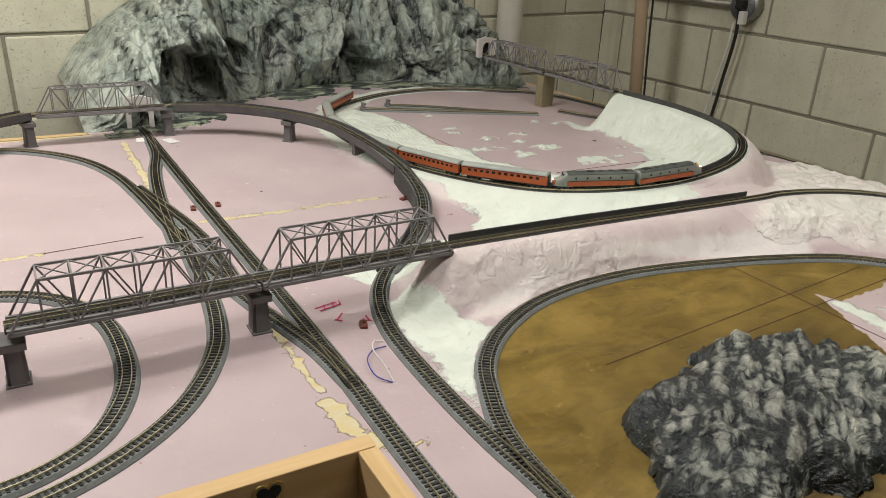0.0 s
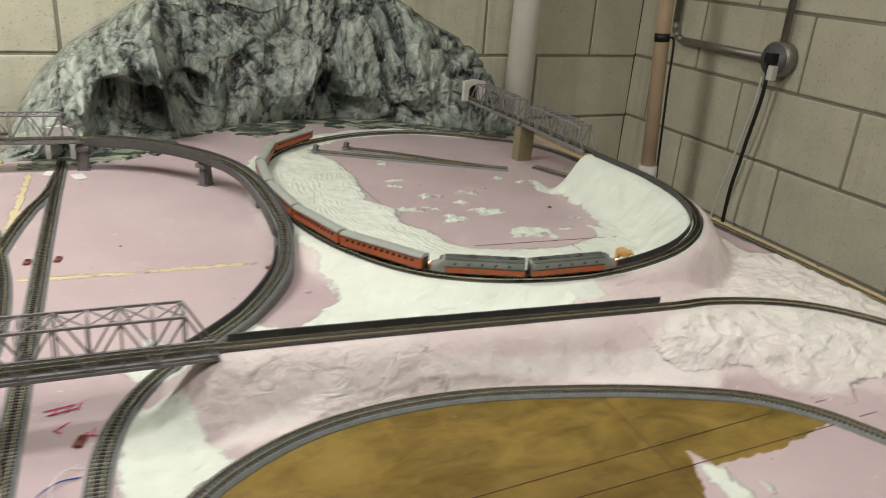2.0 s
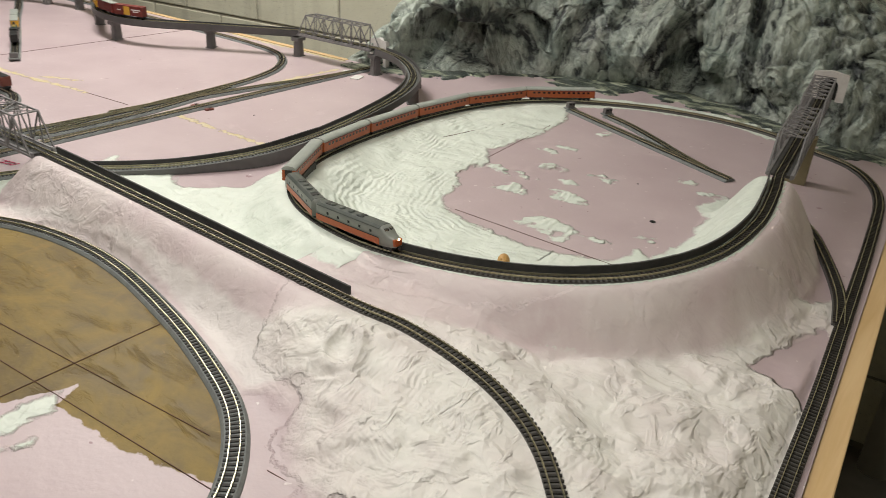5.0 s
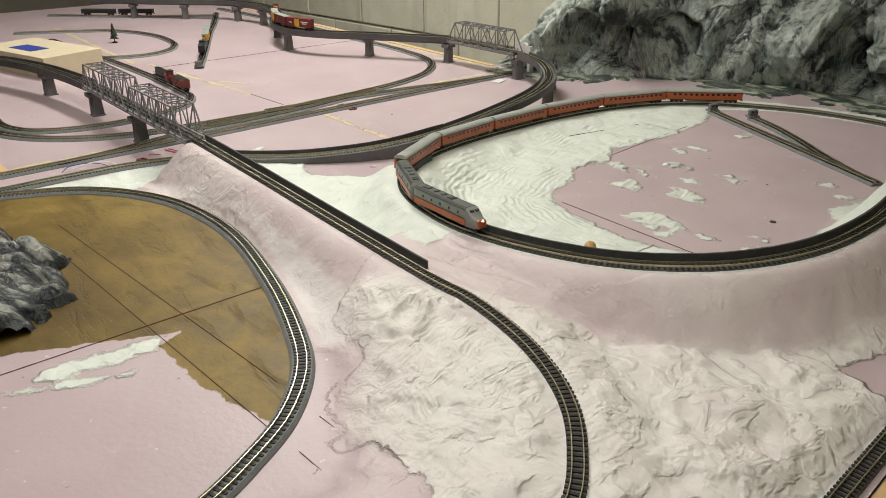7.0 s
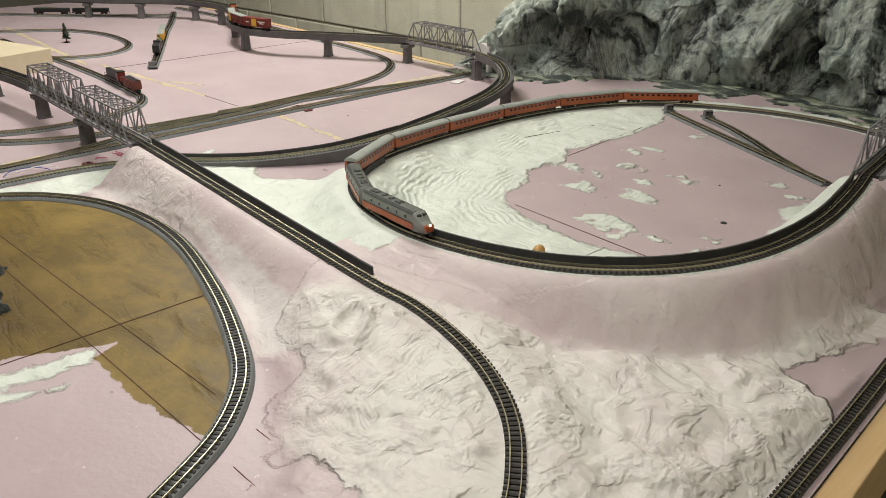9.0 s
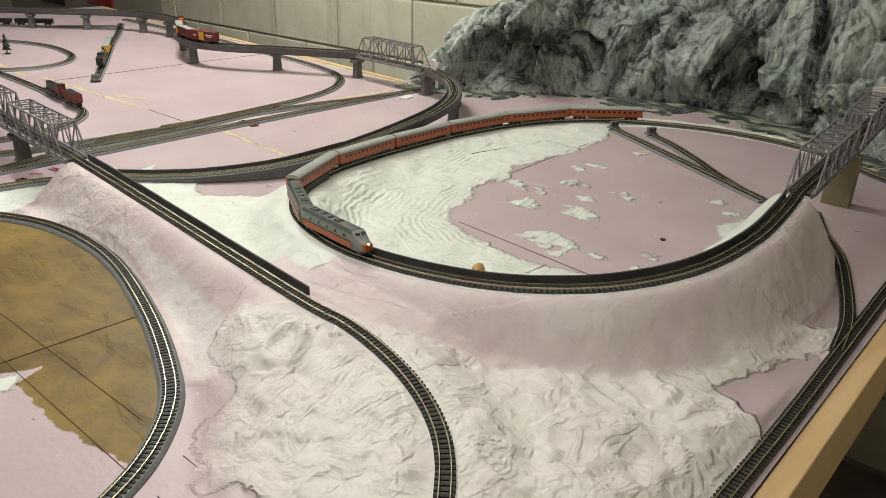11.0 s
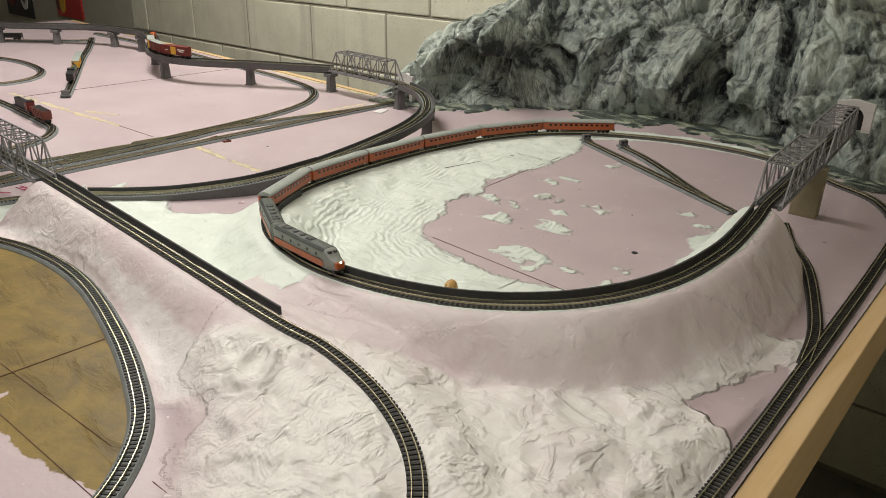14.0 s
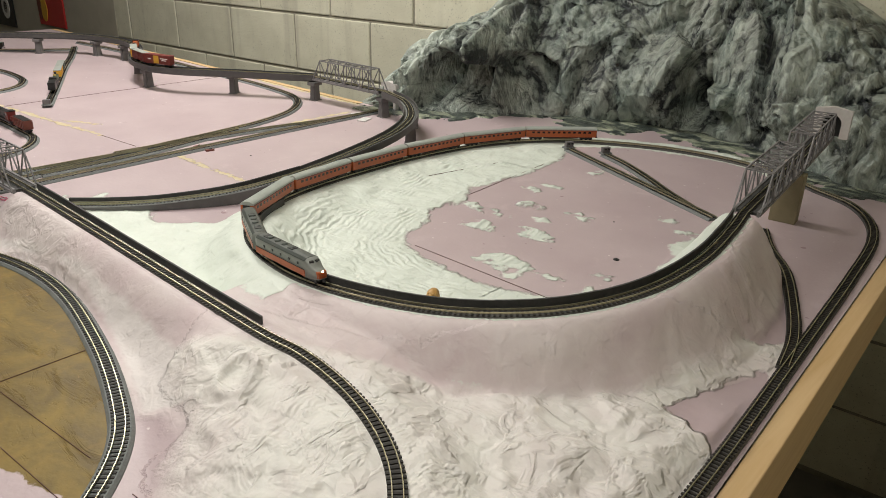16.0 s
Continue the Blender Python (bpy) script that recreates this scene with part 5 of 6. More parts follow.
def streamlined_loco(m, label, cab=True):
    L, W = 0.134, 0.0195
    t = new("diesel_locomotive")
    t.matrix_basis = m
    t.empty_display_size = 0.01
    tagged(t, label, "locomotive", "orange passenger train")
    bm = bmesh.new()
    n = 26
    rings = []
    for i in range(n + 1):
        x = -L / 2 + L * i / n
        f = max(0.0, (x - (L / 2 - 0.021)) / 0.021) if cab else 0.0
        half = W / 2 * (1 - 0.42 * f ** 2.2)
        top = 0.0285 - (0.0085 * min(1.0, f * 1.9) ** 1.2 + 0.0035 * f ** 3 if cab else 0.0)
        prof = [(-half, 0.0060 + 0.001 * f), (-half, top - 0.0062), (-half * 0.93, top - 0.0028), (-half * 0.62, top - 0.0006), (0, top), (half * 0.62, top - 0.0006), (half * 0.93, top - 0.0028), (half, top - 0.0062), (half, 0.0060 + 0.001 * f)]
        rings.append([bm.verts.new((x, y, z)) for y, z in prof])
    for a, b in zip(rings[:-1], rings[1:]):
        for j in range(9):
            bm.faces.new((a[j], b[j], b[(j + 1) % 9], a[(j + 1) % 9]))
    bm.faces.new(rings[0])
    bm.faces.new(list(reversed(rings[-1])))
    part("body", bm, "locogrey", t, "grey streamlined shell", True)
    bm = bmesh.new()
    end = L / 2 - 0.022 if cab else L / 2 - 0.001
    cap = [[bm.verts.new((x, y * W / 2, z)) for y, z in ((-0.97, 0.0252), (-0.95, 0.0261), (-0.64, 0.0283), (0, 0.0289), (0.64, 0.0283), (0.95, 0.0261), (0.97, 0.0252))] for x in (-L / 2 + 0.001, end)]
    for j in range(6):
        bm.faces.new((cap[0][j], cap[1][j], cap[1][j + 1], cap[0][j + 1]))
    bm.faces.new(cap[0])
    bm.faces.new(list(reversed(cap[1])))
    part("roof", bm, "locoroof", t, "dark grey-green roof")
    for gx in (-0.050, 0.006):
        box("roof_grille", (gx, 0, 0.0290), (0.010, 0.009, 0.0010), "black", t, bevel=0.0002)
    for s in (-1, 1):
        box("orange_stripe", (-0.011 if cab else 0, s * (W / 2 + 0.0001), 0.0102), (L - 0.022 if cab else L - 0.002, 0.0007, 0.0078), "orange", t, "orange side stripe")
        box("pinstripe", (-0.011 if cab else 0, s * (W / 2 + 0.0002), 0.0146), (L - 0.024 if cab else L - 0.002, 0.0007, 0.0006), "black", t)
        for i in range(5):
            box("porthole", (-0.045 + i * 0.019, s * (W / 2 + 0.0002), 0.0196), (0.0030, 0.0006, 0.0030), "glass", t)
    for i in range(4):
        cyl("roof_fan", (-0.044 + i * 0.016, 0, 0.0283), (-0.044 + i * 0.016, 0, 0.0297), 0.0042, "locoroof", t, seg=14)
    if cab:
        box("nose_panel", (L / 2 - 0.0036, 0, 0.0118), (0.008, W * 0.66, 0.0098), "orange", t, "orange nose", bevel=0.002)
        for s in (-1, 1):
            box("windshield", (L / 2 - 0.0165, s * 0.0036, 0.0237), (0.0040, 0.0052, 0.0042), "glass", t, rz=s * 14)
        cyl("headlight", (L / 2 + 0.0001, 0, 0.0165), (L / 2 + 0.0012, 0, 0.0165), 0.0013, "headlight", t, "lit headlight", seg=10)
    box("fuel_tank", (0, 0, 0.0055), (0.030, 0.014, 0.0050), "black", t)
    truck_parts(t, L, 3)
    return t


def freight_car(m, mat, label, L=0.088, H=0.0235, group="freight train", stripe=None, top="roofgrey", kind="boxcar"):
    W = 0.0185
    t = new(kind)
    t.matrix_basis = m
    t.empty_display_size = 0.01
    tagged(t, label, "freight car", group)
    bm = bmesh.new()
    add_box(bm, (0, 0, 0.0075 + H / 2), (L, W, H), bevel=0.0006)
    part("body", bm, mat, t)
    if kind == "boxcar":
        box("roof", (0, 0, 0.0078 + H), (L + 0.001, W + 0.001, 0.0016), top, t, bevel=0.0005)
        for s in (-1, 1):
            box("door", (0.004, s * (W / 2 + 0.0003), 0.0078 + H / 2), (0.018, 0.0010, H - 0.003), stripe or mat, t)
            for i in range(9):
                box("rib", (-L / 2 + 0.004 + i * (L - 0.008) / 8, s * (W / 2 + 0.0001), 0.0078 + H / 2), (0.0009, 0.0008, H - 0.002), mat, t)
    else:
        box("load", (0, 0, 0.0078 + H), (L - 0.004, W - 0.003, 0.002), "black", t)
        for s in (-1, 1):
            for i in range(7):
                box("rib", (-L / 2 + 0.003 + i * (L - 0.006) / 6, s * (W / 2 + 0.0004), 0.0078 + H / 2), (0.0014, 0.0014, H - 0.001), mat, t)
    truck_parts(t, L)
    return t


def hood_loco(m, body, cab, label, L=0.105, group="freight train"):
    t = new("hood_locomotive")
    t.matrix_basis = m
    t.empty_display_size = 0.01
    tagged(t, label, "locomotive", group)
    box("frame", (0, 0, 0.0082), (L, 0.0185, 0.0034), "black", t, bevel=0.0005)
    box("hood", (-0.010, 0, 0.0185), (L * 0.66, 0.0115, 0.0185), body, t, bevel=0.0012)
    box("cab", (L * 0.31, 0, 0.0195), (0.017, 0.0175, 0.0205), cab, t, bevel=0.001)
    box("cab_roof", (L * 0.31, 0, 0.0303), (0.018, 0.0185, 0.0014), "black", t)
    box("nose", (L * 0.43, 0, 0.0150), (0.011, 0.0115, 0.0110), cab, t, bevel=0.001)
    for s in (-1, 1):
        box("cab_window", (L * 0.31, s * 0.0088, 0.0235), (0.009, 0.0006, 0.0060), "glass", t)
        for i in range(7):
            bm = bmesh.new()
            add_beam(bm, (-L * 0.44 + i * 0.0125, s * 0.0088, 0.0098), (-L * 0.44 + i * 0.0125, s * 0.0088, 0.0175), 0.0005)
            part("stanchion", bm, "black", t)
        bm = bmesh.new()
        add_beam(bm, (-L * 0.44, s * 0.0088, 0.0175), (L * 0.24, s * 0.0088, 0.0175), 0.0005)
        part("handrail", bm, "black", t)
    for i in range(2):
        cyl("roof_fan", (-0.030 + i * 0.012, 0, 0.0277), (-0.030 + i * 0.012, 0, 0.0288), 0.004, "black", t, seg=12)
    truck_parts(t, L)
    return t


def on_path(path, s, L, flip=False):
    """The pose of a car of that length whose middle lies s metres along a path."""
    ln = np.concatenate([[0], np.cumsum(np.linalg.norm(np.diff(path, axis=0), axis=1))])
    at = lambda v: Vector([float(np.interp(v, ln, path[:, i])) for i in range(3)])
    a, b = at(s - L * 0.36), at(s + L * 0.36)
    if flip:
        a, b = b, a
    return Matrix.Translation((a + b) / 2) @ (b - a).normalized().to_track_quat("X", "Z").to_matrix().to_4x4()


def path_s(path, x, y):
    ln = np.concatenate([[0], np.cumsum(np.linalg.norm(np.diff(path, axis=0), axis=1))])
    return float(ln[np.argmin((path[:, 0] - x) ** 2 + (path[:, 1] - y) ** 2)])


s = path_s(oval_path, 3.54, 2.499) - 0.067
streamlined_loco(on_path(oval_path, s, 0.134), "grey and orange streamlined diesel locomotive with lit headlight")
s -= 0.067 + 0.006 + 0.067
streamlined_loco(on_path(oval_path, s, 0.134, True), "grey and orange streamlined diesel locomotive facing backwards to the cars")
s -= 0.067 + 0.006 + 0.079
for i in range(6):
    if s > 0.09:
        passenger_car(on_path(oval_path, s, 0.158), "orange passenger car with pale grey roof on the oval")
    s -= 0.164

vpath = smooth_path([(3.03, 3.165, 0.063), (2.93, 3.25, 0.066), (2.83, 3.29, 0.066), (2.69, 3.291, 0.066), *VIADUCT])
s = path_s(vpath, 2.09, 3.045)
hood_loco(on_path(vpath, s + 0.20, 0.105), "orange", "orange", "orange and black freight locomotive on the viaduct")
freight_car(on_path(vpath, s + 0.095, 0.088), "yellow", "yellow boxcar on the viaduct")
freight_car(on_path(vpath, s, 0.088), "maroon", "maroon boxcar with pale roof on the viaduct")
last = freight_car(on_path(vpath, s - 0.095, 0.088), "maroon", "maroon boxcar with a yellow door on the viaduct", stripe="yellow", top="maroon")
for sd in (-1, 1):
    for mx, mz, mw in ((-0.024, 0.023, 0.026), (-0.024, 0.0185, 0.016), (0.028, 0.020, 0.010)):
        box("lettering_bar", (mx, sd * 0.0099, mz), (mw, 0.0006, 0.0026), "white", last)

bpath = smooth_path(LOOP_B)
s = path_s(bpath, 2.30, 2.60)
hood_loco(on_path(bpath, s, 0.105, True), "black", "maroon", "dark red and black switcher locomotive on the loop", group="hopper train")
for i in range(1):
    s -= 0.105
    freight_car(on_path(bpath, s, 0.066), "rust", "open ribbed hopper car on the loop", L=0.066, H=0.019, group="hopper train", kind="hopper_car")

spath = smooth_path(SIDING)
s = path_s(spath, 2.02, 2.825)
t = new("steam_locomotive")
t.matrix_basis = on_path(spath, s + 0.06, 0.12, True)
tagged(t, "black steam locomotive with tender on the siding", "locomotive", "siding train")
bm = bmesh.new()
add_cyl(bm, (-0.045, 0, 0.0175), (0.03, 0, 0.0175), 0.0075, seg=20)
part("boiler", bm, "green", t, "dark green boiler", True)
box("cab", (0.039, 0, 0.0185), (0.018, 0.019, 0.022), "black", t, bevel=0.001)
box("frame", (0, 0, 0.0075), (0.10, 0.014, 0.004), "black", t)
cyl("chimney", (-0.036, 0, 0.024), (-0.036, 0, 0.031), 0.0028, "black", t)
cyl("steam_dome", (-0.010, 0, 0.023), (-0.010, 0, 0.029), 0.0036, "gold", t)
box("tender", (0.078, 0, 0.0165), (0.050, 0.0185, 0.020), "black", t, bevel=0.0015)
for s2 in (-1, 1):
    for i in range(4):
        cyl("drive_wheel", (-0.030 + i * 0.0165, s2 * 0.0045, 0.0066), (-0.030 + i * 0.0165, s2 * 0.0060, 0.0066), 0.0066, "black", t)
truck_parts(t, 0.17)
for i in range(2):
    freight_car(on_path(spath, s + 0.19 + i * 0.092, 0.085), "yellow" if i == 0 else "green", "yellow freight car on the siding" if i == 0 else "green freight car on the siding", L=0.085, H=0.018, group="siding train")
fpath = smooth_path(FAR_LINE)
for i in range(2):
    freight_car(on_path(fpath, 0.20 + i * 0.14, 0.125), "black", "black tank wagon on the far track", L=0.125, H=0.013, group="far wagons", top="green")


# ---- fittings on the layout ----
def bumper(x, y, rz):
    b = thing("track_bumper", x, y, 0.0, "grey plastic buffer stop at the track end", "buffer stop", rz, "buffer stops")
    box("base", (0, 0, 0.0062), (0.016, 0.024, 0.0035), "roadbed", b, bevel=0.0006)
    box("stop_block", (0, 0, 0.0135), (0.009, 0.018, 0.0115), "pier", b, bevel=0.001)
    for s in (-1, 1):
        box("buffer", (0.006, s * 0.0045, 0.0160), (0.0035, 0.0035, 0.0030), "black", b)
    return b


bumper(3.303, 3.376, -24)
bumper(3.382, 3.396, -27)
bumper(2.184, 2.74, 152)


def bear_figure(x, y, z, rz):
    bm = bmesh.new()
    for c, s in (((0, 0, 0.0135), (0.0105, 0.0075, 0.0080)), ((-0.006, 0, 0.0125), (0.0065, 0.0070, 0.0075)), ((0.0115, 0, 0.0165), (0.0052, 0.0045, 0.0045)), ((0.0165, 0, 0.0150), (0.0026, 0.0022, 0.0020))):
        bmesh.ops.create_uvsphere(bm, u_segments=14, v_segments=10, radius=1.0, matrix=Matrix.Translation(c) @ Matrix.Diagonal((*s, 1)))
    for lx in (-0.008, 0.0065):
        for ly in (-0.004, 0.004):
            add_cyl(bm, (lx, ly, 0.0), (lx, ly, 0.011), 0.0026, 0.0032, 10)
    for ly in (-0.0032, 0.0032):
        bmesh.ops.create_uvsphere(bm, u_segments=8, v_segments=6, radius=0.0014, matrix=Matrix.Translation((0.0105, ly, 0.0205)))
    ob = part("bear_figure", bm, "bear", smooth=True)
    ob.matrix_basis = pose(x, y, z, 0, 0, rz)
    return tagged(ob, "small tan plastic bear standing on the snow", "figurine")


for cx, cy, cw, cl, ca in ((2.805, 3.235, 0.022, 0.036, 20), (2.752, 3.262, 0.020, 0.030, -12)):
    card = box("card_scrap", (0, 0, 0.0012), (cw, cl, 0.0022), "white", bevel=0.0004)
    card.matrix_basis = pose(cx, cy, 0.0, 0, 0, ca)
    tagged(card, "small white card scrap beside the track", "card", "card scraps")
bear_figure(3.625, 2.592, 0.027, -60)


def switch_motor(x, y, rz):
    t = thing("switch_motor", x, y, 0.0, "small dark slide switch beside the track", "switch", rz, "switch motors")
    box("housing", (0, 0, 0.0018), (0.017, 0.0085, 0.0036), "rust", t, bevel=0.0006)
    box("lever", (0.002, 0, 0.0044), (0.005, 0.002, 0.0018), "black", t)


for x, y, rz in ((2.752, 2.812, 80), (2.792, 2.815, 80), (3.088, 2.727, 20), (2.838, 2.345, 70)):
    switch_motor(x, y, rz)


def wire(pts, mat, label, r=0.0007):
    cu = bpy.data.curves.new("wire", "CURVE")
    cu.dimensions, cu.bevel_depth, cu.bevel_resolution = "3D", r, 2
    path = smooth_path(pts, 0.004)
    sp = cu.splines.new("POLY")
    sp.points.add(len(path) - 1)
    for p, q in zip(sp.points, path):
        p.co = (*q, 1)
    cu.materials.append(M[mat])
    return tagged(new("wire", cu), label, "wire")


wire([(2.814, 2.221, 0.001), (2.802, 2.236, 0.004), (2.806, 2.265, 0.005), (2.822, 2.285, 0.003), (2.84, 2.29, 0.001)], "blue", "thin blue feeder wire on the foam")
wire([(2.816, 2.222, 0.001), (2.818, 2.25, 0.006), (2.818, 2.275, 0.008), (2.828, 2.298, 0.005), (2.842, 2.302, 0.001)], "white", "thin white feeder wire on the foam")

emblem = thing("heart_emblem", 2.655, PIT[1] - 0.0195, -0.014, "small gold heart badge on the pine board", "badge")
bm = bmesh.new()
pts = []
for i in range(28):
    a = 2 * math.pi * i / 28
    pts.append((0.00085 * 16 * math.sin(a) ** 3, 0.0009 * (13 * math.cos(a) - 5 * math.cos(2 * a) - 2 * math.cos(3 * a) - math.cos(4 * a))))
fa = [bm.verts.new((x, 0, z)) for x, z in pts]
fb = [bm.verts.new((x, -0.0022, z)) for x, z in pts]
for i in range(28):
    bm.faces.new((fa[i], fa[(i + 1) % 28], fb[(i + 1) % 28], fb[i]))
bm.faces.new(fa)
bm.faces.new(fb)
part("rim", bm, "gold", emblem)
bm = bmesh.new()
fa = [bm.verts.new((x * 0.8, -0.0024, z * 0.8)) for x, z in pts]
fb = [bm.verts.new((x * 0.78, -0.0030, z * 0.78)) for x, z in pts]
for i in range(28):
    bm.faces.new((fa[i], fa[(i + 1) % 28], fb[(i + 1) % 28], fb[i]))
bm.faces.new(fb)
part("enamel", bm, "black", emblem, "black enamel face")

tree = thing("model_tree", 1.66, 2.70, 0.0, "tiny dark green model conifer on a flat base", "model tree")
cyl("trunk", (0, 0, 0), (0, 0, 0.02), 0.002, "rust", tree, seg=8)
bm = bmesh.new()
for i in range(6):
    z = 0.012 + i * 0.007
    add_cyl(bm, (random.uniform(-0.001, 0.001), random.uniform(-0.001, 0.001), z), (0, 0, z + 0.010), 0.014 - i * 0.0021, 0.001, 11)
for v in bm.verts:
    v.co += Vector((random.uniform(-1, 1), random.uniform(-1, 1), random.uniform(-1, 1))) * 0.0015
part("crown", bm, "needle", tree)
cyl("base", (0, 0, 0), (0, 0, 0.002), 0.009, "needle", tree, seg=12)

# drill holes: solid black discs give the shade of each hole, nothing is cut
for hx, hy, hr in ((3.682, 2.926, 0.0045), (2.605, 2.27, 0.0035), (2.877, 2.856, 0.002), (3.735, 2.52, 0.002), (3.60, 3.06, 0.0016)):
    hb = thing("drill_hole", hx, hy, 0.0, "drill hole in the foam, its shade drawn as a small black disc", "hole", group="drill holes")
    bm = bmesh.new()
    add_cyl(bm, (0, 0, -0.004), (0, 0, 0.0007 if hy != 2.52 else 0.022), hr, seg=14)
    part("bore", bm, "black", hb)

scribble = thing("marker_scribble", 2.83, 2.40, 0.0012, "red marker notes drawn on the pink foam", "writing", 8)
for gx, gy, gl, ga in ((-0.012, 0.012, 0.030, 4), (-0.010, 0.004, 0.030, 6), (-0.016, 0.008, 0.014, 70), (-0.004, 0.008, 0.014, 66), (0.006, 0.009, 0.014, 72), (-0.012, -0.022, 0.016, 40), (-0.018, -0.030, 0.010, -50), (0.004, -0.045, 0.012, 30), (0.010, -0.048, 0.012, -35), (0.014, -0.043, 0.012, 80)):
    box("stroke", (gx, gy, 0), (gl, 0.0014, 0.0006), "pinkpen", scribble, rz=ga)

cb = thing("cardboard_box", 1.90, 2.43, 0.0, "flat pale cardboard box on the foam", "box", 17)
box("body", (0, 0, 0.026), (0.30, 0.16, 0.052), "card", cb, bevel=0.001)
box("print", (-0.01, -0.02, 0.0525), (0.10, 0.05, 0.0006), "blue", cb, "blue printed patch")

# ---- things on the walls ----
pl = thing("drain_pipe", 4.09, 3.885, 0, "thick white plastic drain pipe by the wall", "pipe")
cyl("pipe", (0, 0, FLOOR), (0, 0, CEIL), 0.044, "pvc", pl, seg=28)
pb = thing("beige_pipe", 4.369, 3.521, 0, "beige vertical pipe with black tape", "pipe")
cyl("pipe", (0.034, -0.026, FLOOR + 0.3), (-0.08, 0.06, CEIL), 0.0215, "beige", pb, seg=24)
cyl("tape", (-0.0148, 0.0111, 0.268), (-0.0161, 0.0121, 0.292), 0.0225, "black", pb, "black tape band", seg=24)
cyl("collar", (0.0094, -0.007, -0.17), (0.0055, -0.0041, -0.10), 0.029, "white", pb, "white plastic collar", seg=24)
cyl("tape", (0.0124, -0.0093, -0.225), (0.011, -0.0083, -0.20), 0.0225, "black", pb, seg=24)

wall_dir = Vector((0.11, -2.56, 0)).normalized()
nin = Vector((wall_dir.y, -wall_dir.x, 0))
ox = Vector((4.607, 3.31, 0.257))
ou = thing("outlet_box", *ox, "round grey metal outlet box with a black plug", "outlet", math.degrees(math.atan2(nin.y, nin.x)))
cyl("box_body", (0.0, 0, 0), (0.038, 0, 0), 0.048, "steel", ou, seg=32)
cyl("cover", (0.038, 0, 0), (0.042, 0, 0), 0.043, "panelgrey", ou, seg=32)
box("plug", (0.055, 0.006, 0.004), (0.030, 0.026, 0.028), "black", ou, bevel=0.003)
box("white_plug", (0.052, 0.016, -0.035), (0.022, 0.020, 0.040), "white", ou, "white plug", bevel=0.003)
cd = thing("conduit", 0, 0, 0, "grey steel conduit on the block wall", "conduit")
bm = bmesh.new()
c0 = ox + nin * 0.018
bend = [c0 + wall_dir * -u + Vector((0, 0, w)) for u, w in ((0.045, -0.002), (0.40, -0.002), (0.425, 0.006), (0.44, 0.022), (0.445, 0.05), (0.447, CEIL - 0.27))]
for a, b in zip(bend[:-1], bend[1:]):
    add_cyl(bm, a, b, 0.0115, seg=14)
part("bent_pipe", bm, "steel", cd, smooth=True)
cyl("riser", c0 + Vector((0, 0, 0.045)), c0 + Vector((0, 0, CEIL - 0.265)), 0.0095, "steel", cd)
co = ox + nin * 0.055
wire([tuple(co), tuple(co + Vector((0.0, -0.004, -0.10))), tuple(co + wall_dir * -0.02 + Vector((0, 0, -0.28))), tuple(co + wall_dir * -0.035 + Vector((0, 0, -0.5))), tuple(co + Vector((0, 0, FLOOR - 0.25)))], "black", "thick black power cord hanging from the outlet", 0.0055)
wire([tuple(co + Vector((0, 0.012, -0.05))), tuple(co + wall_dir * -0.02 + Vector((0, 0, -0.14))), tuple(co + wall_dir * -0.05 + Vector((0, 0, -0.30))), tuple(co + wall_dir * -0.09 + Vector((0, 0, -0.55))), tuple(co + Vector((0, 0.1, FLOOR - 0.25)))], "white", "thin white cord hanging from the outlet", 0.0032)
wire([(4.357, 3.505, 0.284), (4.378, 3.508, 0.27), (4.384, 3.506, 0.15), (4.39, 3.50, 0.0), (4.405, 3.49, -0.3)], "black", "thin black cable taped to the beige pipe", 0.0035)

dh = thing("dehumidifier", 4.39, 3.13, FLOOR, "pale grey dehumidifier with dark control panel", "dehumidifier", 2)
box("case", (0, 0, 0.30), (0.26, 0.22, 0.60), "appliance", dh, bevel=0.025)
pn = box("control_panel", (0, -0.112, 0.535), (0.20, 0.006, 0.075), "panelgrey", dh, bevel=0.002)
box("display", (-0.06, -0.116, 0.54), (0.026, 0.003, 0.016), "black", pn)
for bx in (-0.012, 0.035):
    cyl("button", (bx, -0.115, 0.533), (bx, -0.119, 0.533), 0.009, "black", pn, seg=18)
    cyl("indicator", (bx, -0.115, 0.552), (bx, -0.1175, 0.552), 0.0028, "led", pn, "lit green lamp", seg=10)
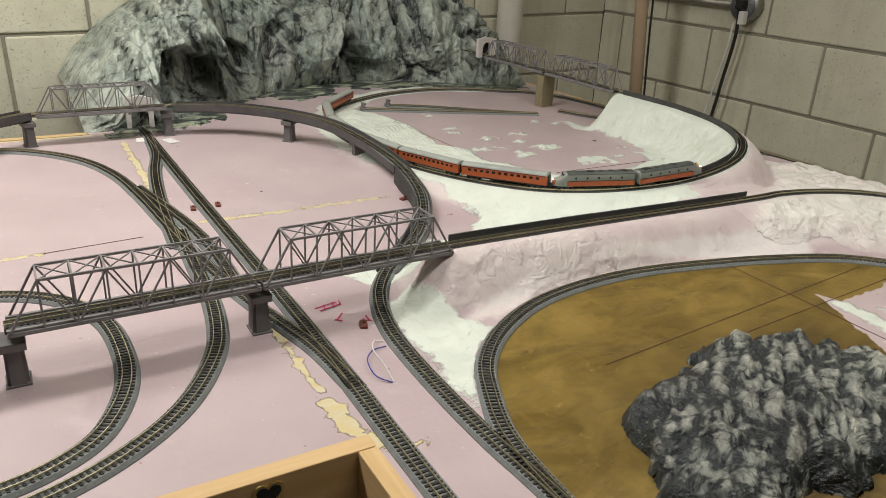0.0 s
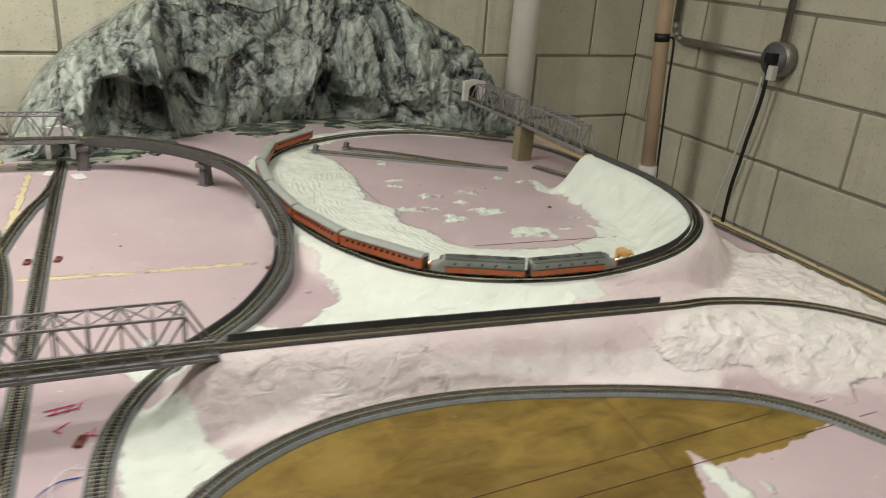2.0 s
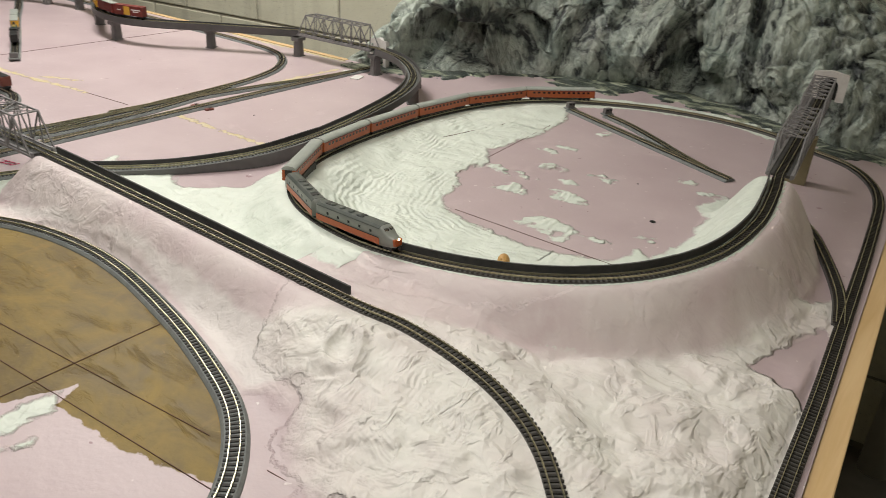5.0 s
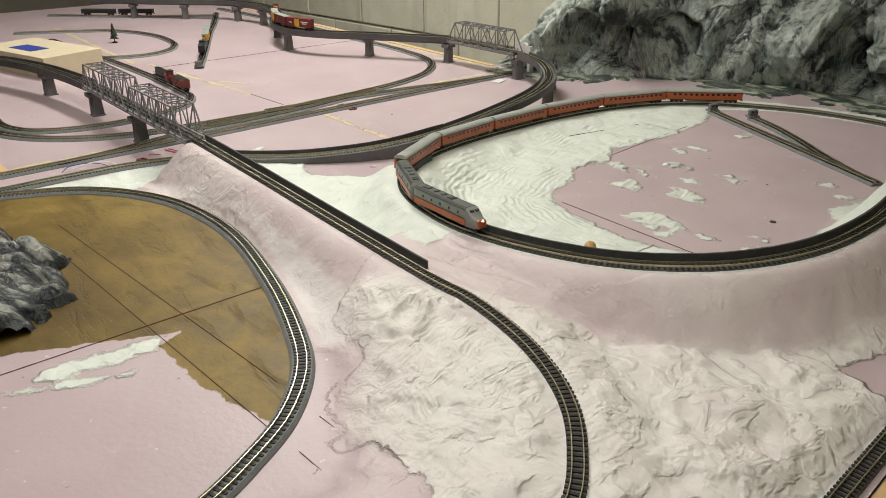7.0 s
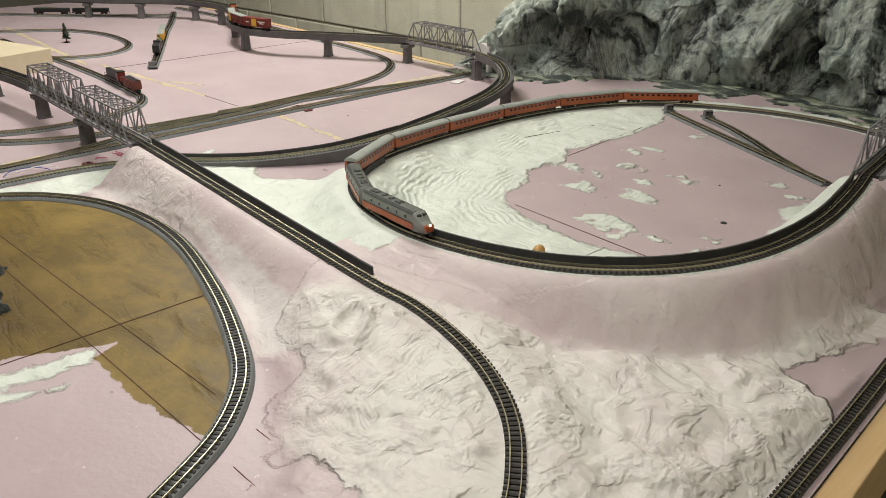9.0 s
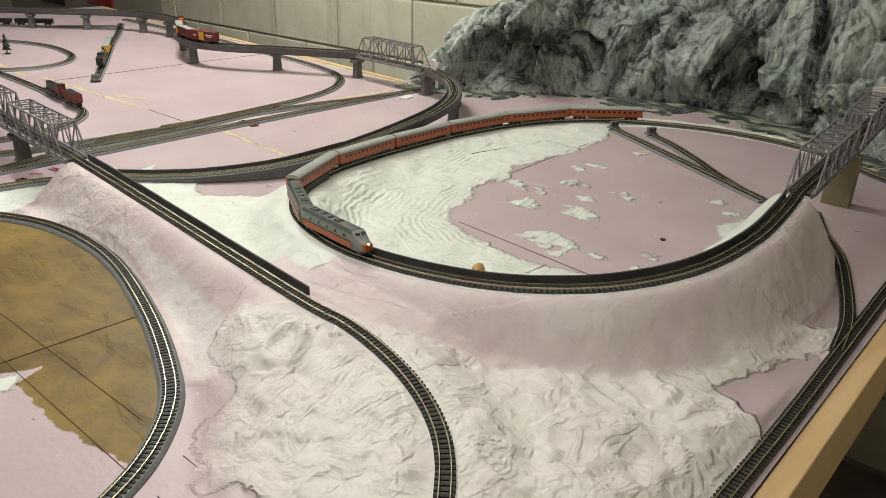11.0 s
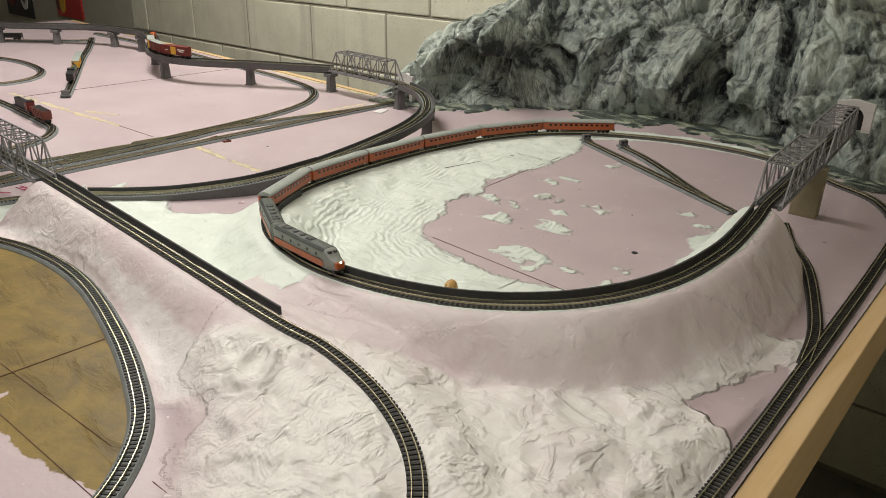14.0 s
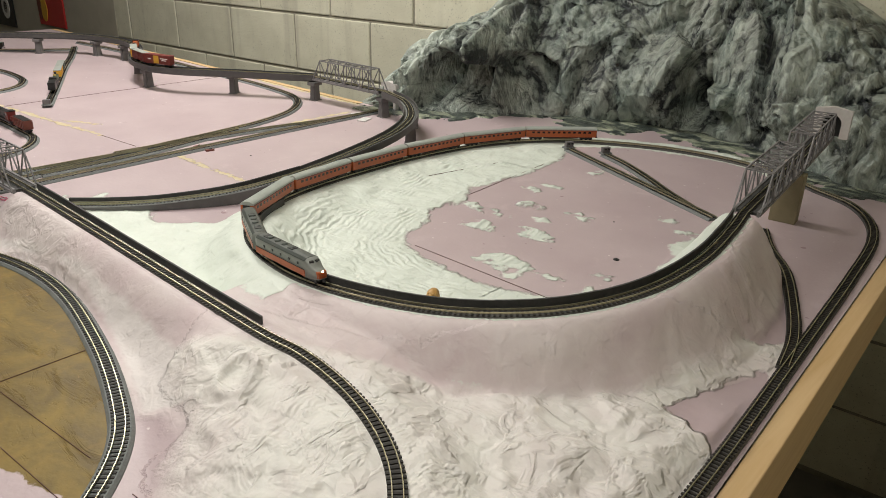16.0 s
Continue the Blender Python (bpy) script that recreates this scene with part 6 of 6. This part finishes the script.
cyl("blue_button", (0.072, -0.115, 0.556), (0.072, -0.119, 0.556), 0.012, "blue", pn, seg=18)
for i in range(12):
    box("grille_slat", (0, -0.112, 0.18 + i * 0.022), (0.19, 0.006, 0.007), "panelgrey", dh)

for x, y, dx in ((2.1, 3.0, 0), (3.35, 2.0, 0)):
    fx = thing("ceiling_light", x, y, CEIL - 0.08, "white fluorescent tube fixture on the ceiling", "ceiling light", group="ceiling lights")
    box("housing", (0, 0, 0.045), (1.24, 0.16, 0.05), "white", fx, bevel=0.003)
    for s in (-1, 1):
        cyl("tube", (-0.6, s * 0.04, 0.008), (0.6, s * 0.04, 0.008), 0.013, "tube", fx, "lit fluorescent tube")

# pictures on the far wall
def far_picture(x, z, w, h, mat, label, blobs):
    y = BACK[0][1] + (x - BACK[0][0]) * 0.0336
    pc = thing("wall_picture", x, y - 0.006, z, label, "picture", 1.9)
    box("sheet", (0, 0, 0), (w, 0.010, h), mat, pc, bevel=0.001)
    for bx, bz, bw, bh, bmat in blobs:
        bm = bmesh.new()
        bmesh.ops.create_cone(bm, cap_ends=True, segments=20, radius1=0.5, radius2=0.5, depth=0.004, matrix=Matrix.Translation((bx, -0.0065, bz)) @ Matrix.Diagonal((bw, 1, bh, 1)) @ Matrix.Rotation(math.pi / 2, 4, "X"))
        part("printed_shape", bm, bmat, pc)


far_picture(-0.32, 0.09, 0.30, 0.43, "red", "red poster with pale and yellow shapes", ((-0.03, 0.0, 0.10, 0.12, "white"), (-0.07, -0.13, 0.07, 0.13, "yellow"), (-0.12, -0.11, 0.05, 0.16, "rust")))
far_picture(-0.99, -0.02, 0.36, 0.32, "black", "dark framed picture with red and white shapes", ((-0.10, -0.03, 0.12, 0.16, "maroon"), (0.09, -0.05, 0.10, 0.13, "white"), (0.09, -0.05, 0.05, 0.07, "black")))

# ---- block walls, piece by piece ----
block_wall("wall_north", *BACK, "grey-beige cinder block basement wall", 0.147, 2.39, 0.0165, 3.04)
block_wall("wall_east", *SIDE, "grey-beige cinder block basement wall", 0.172, 0.72)
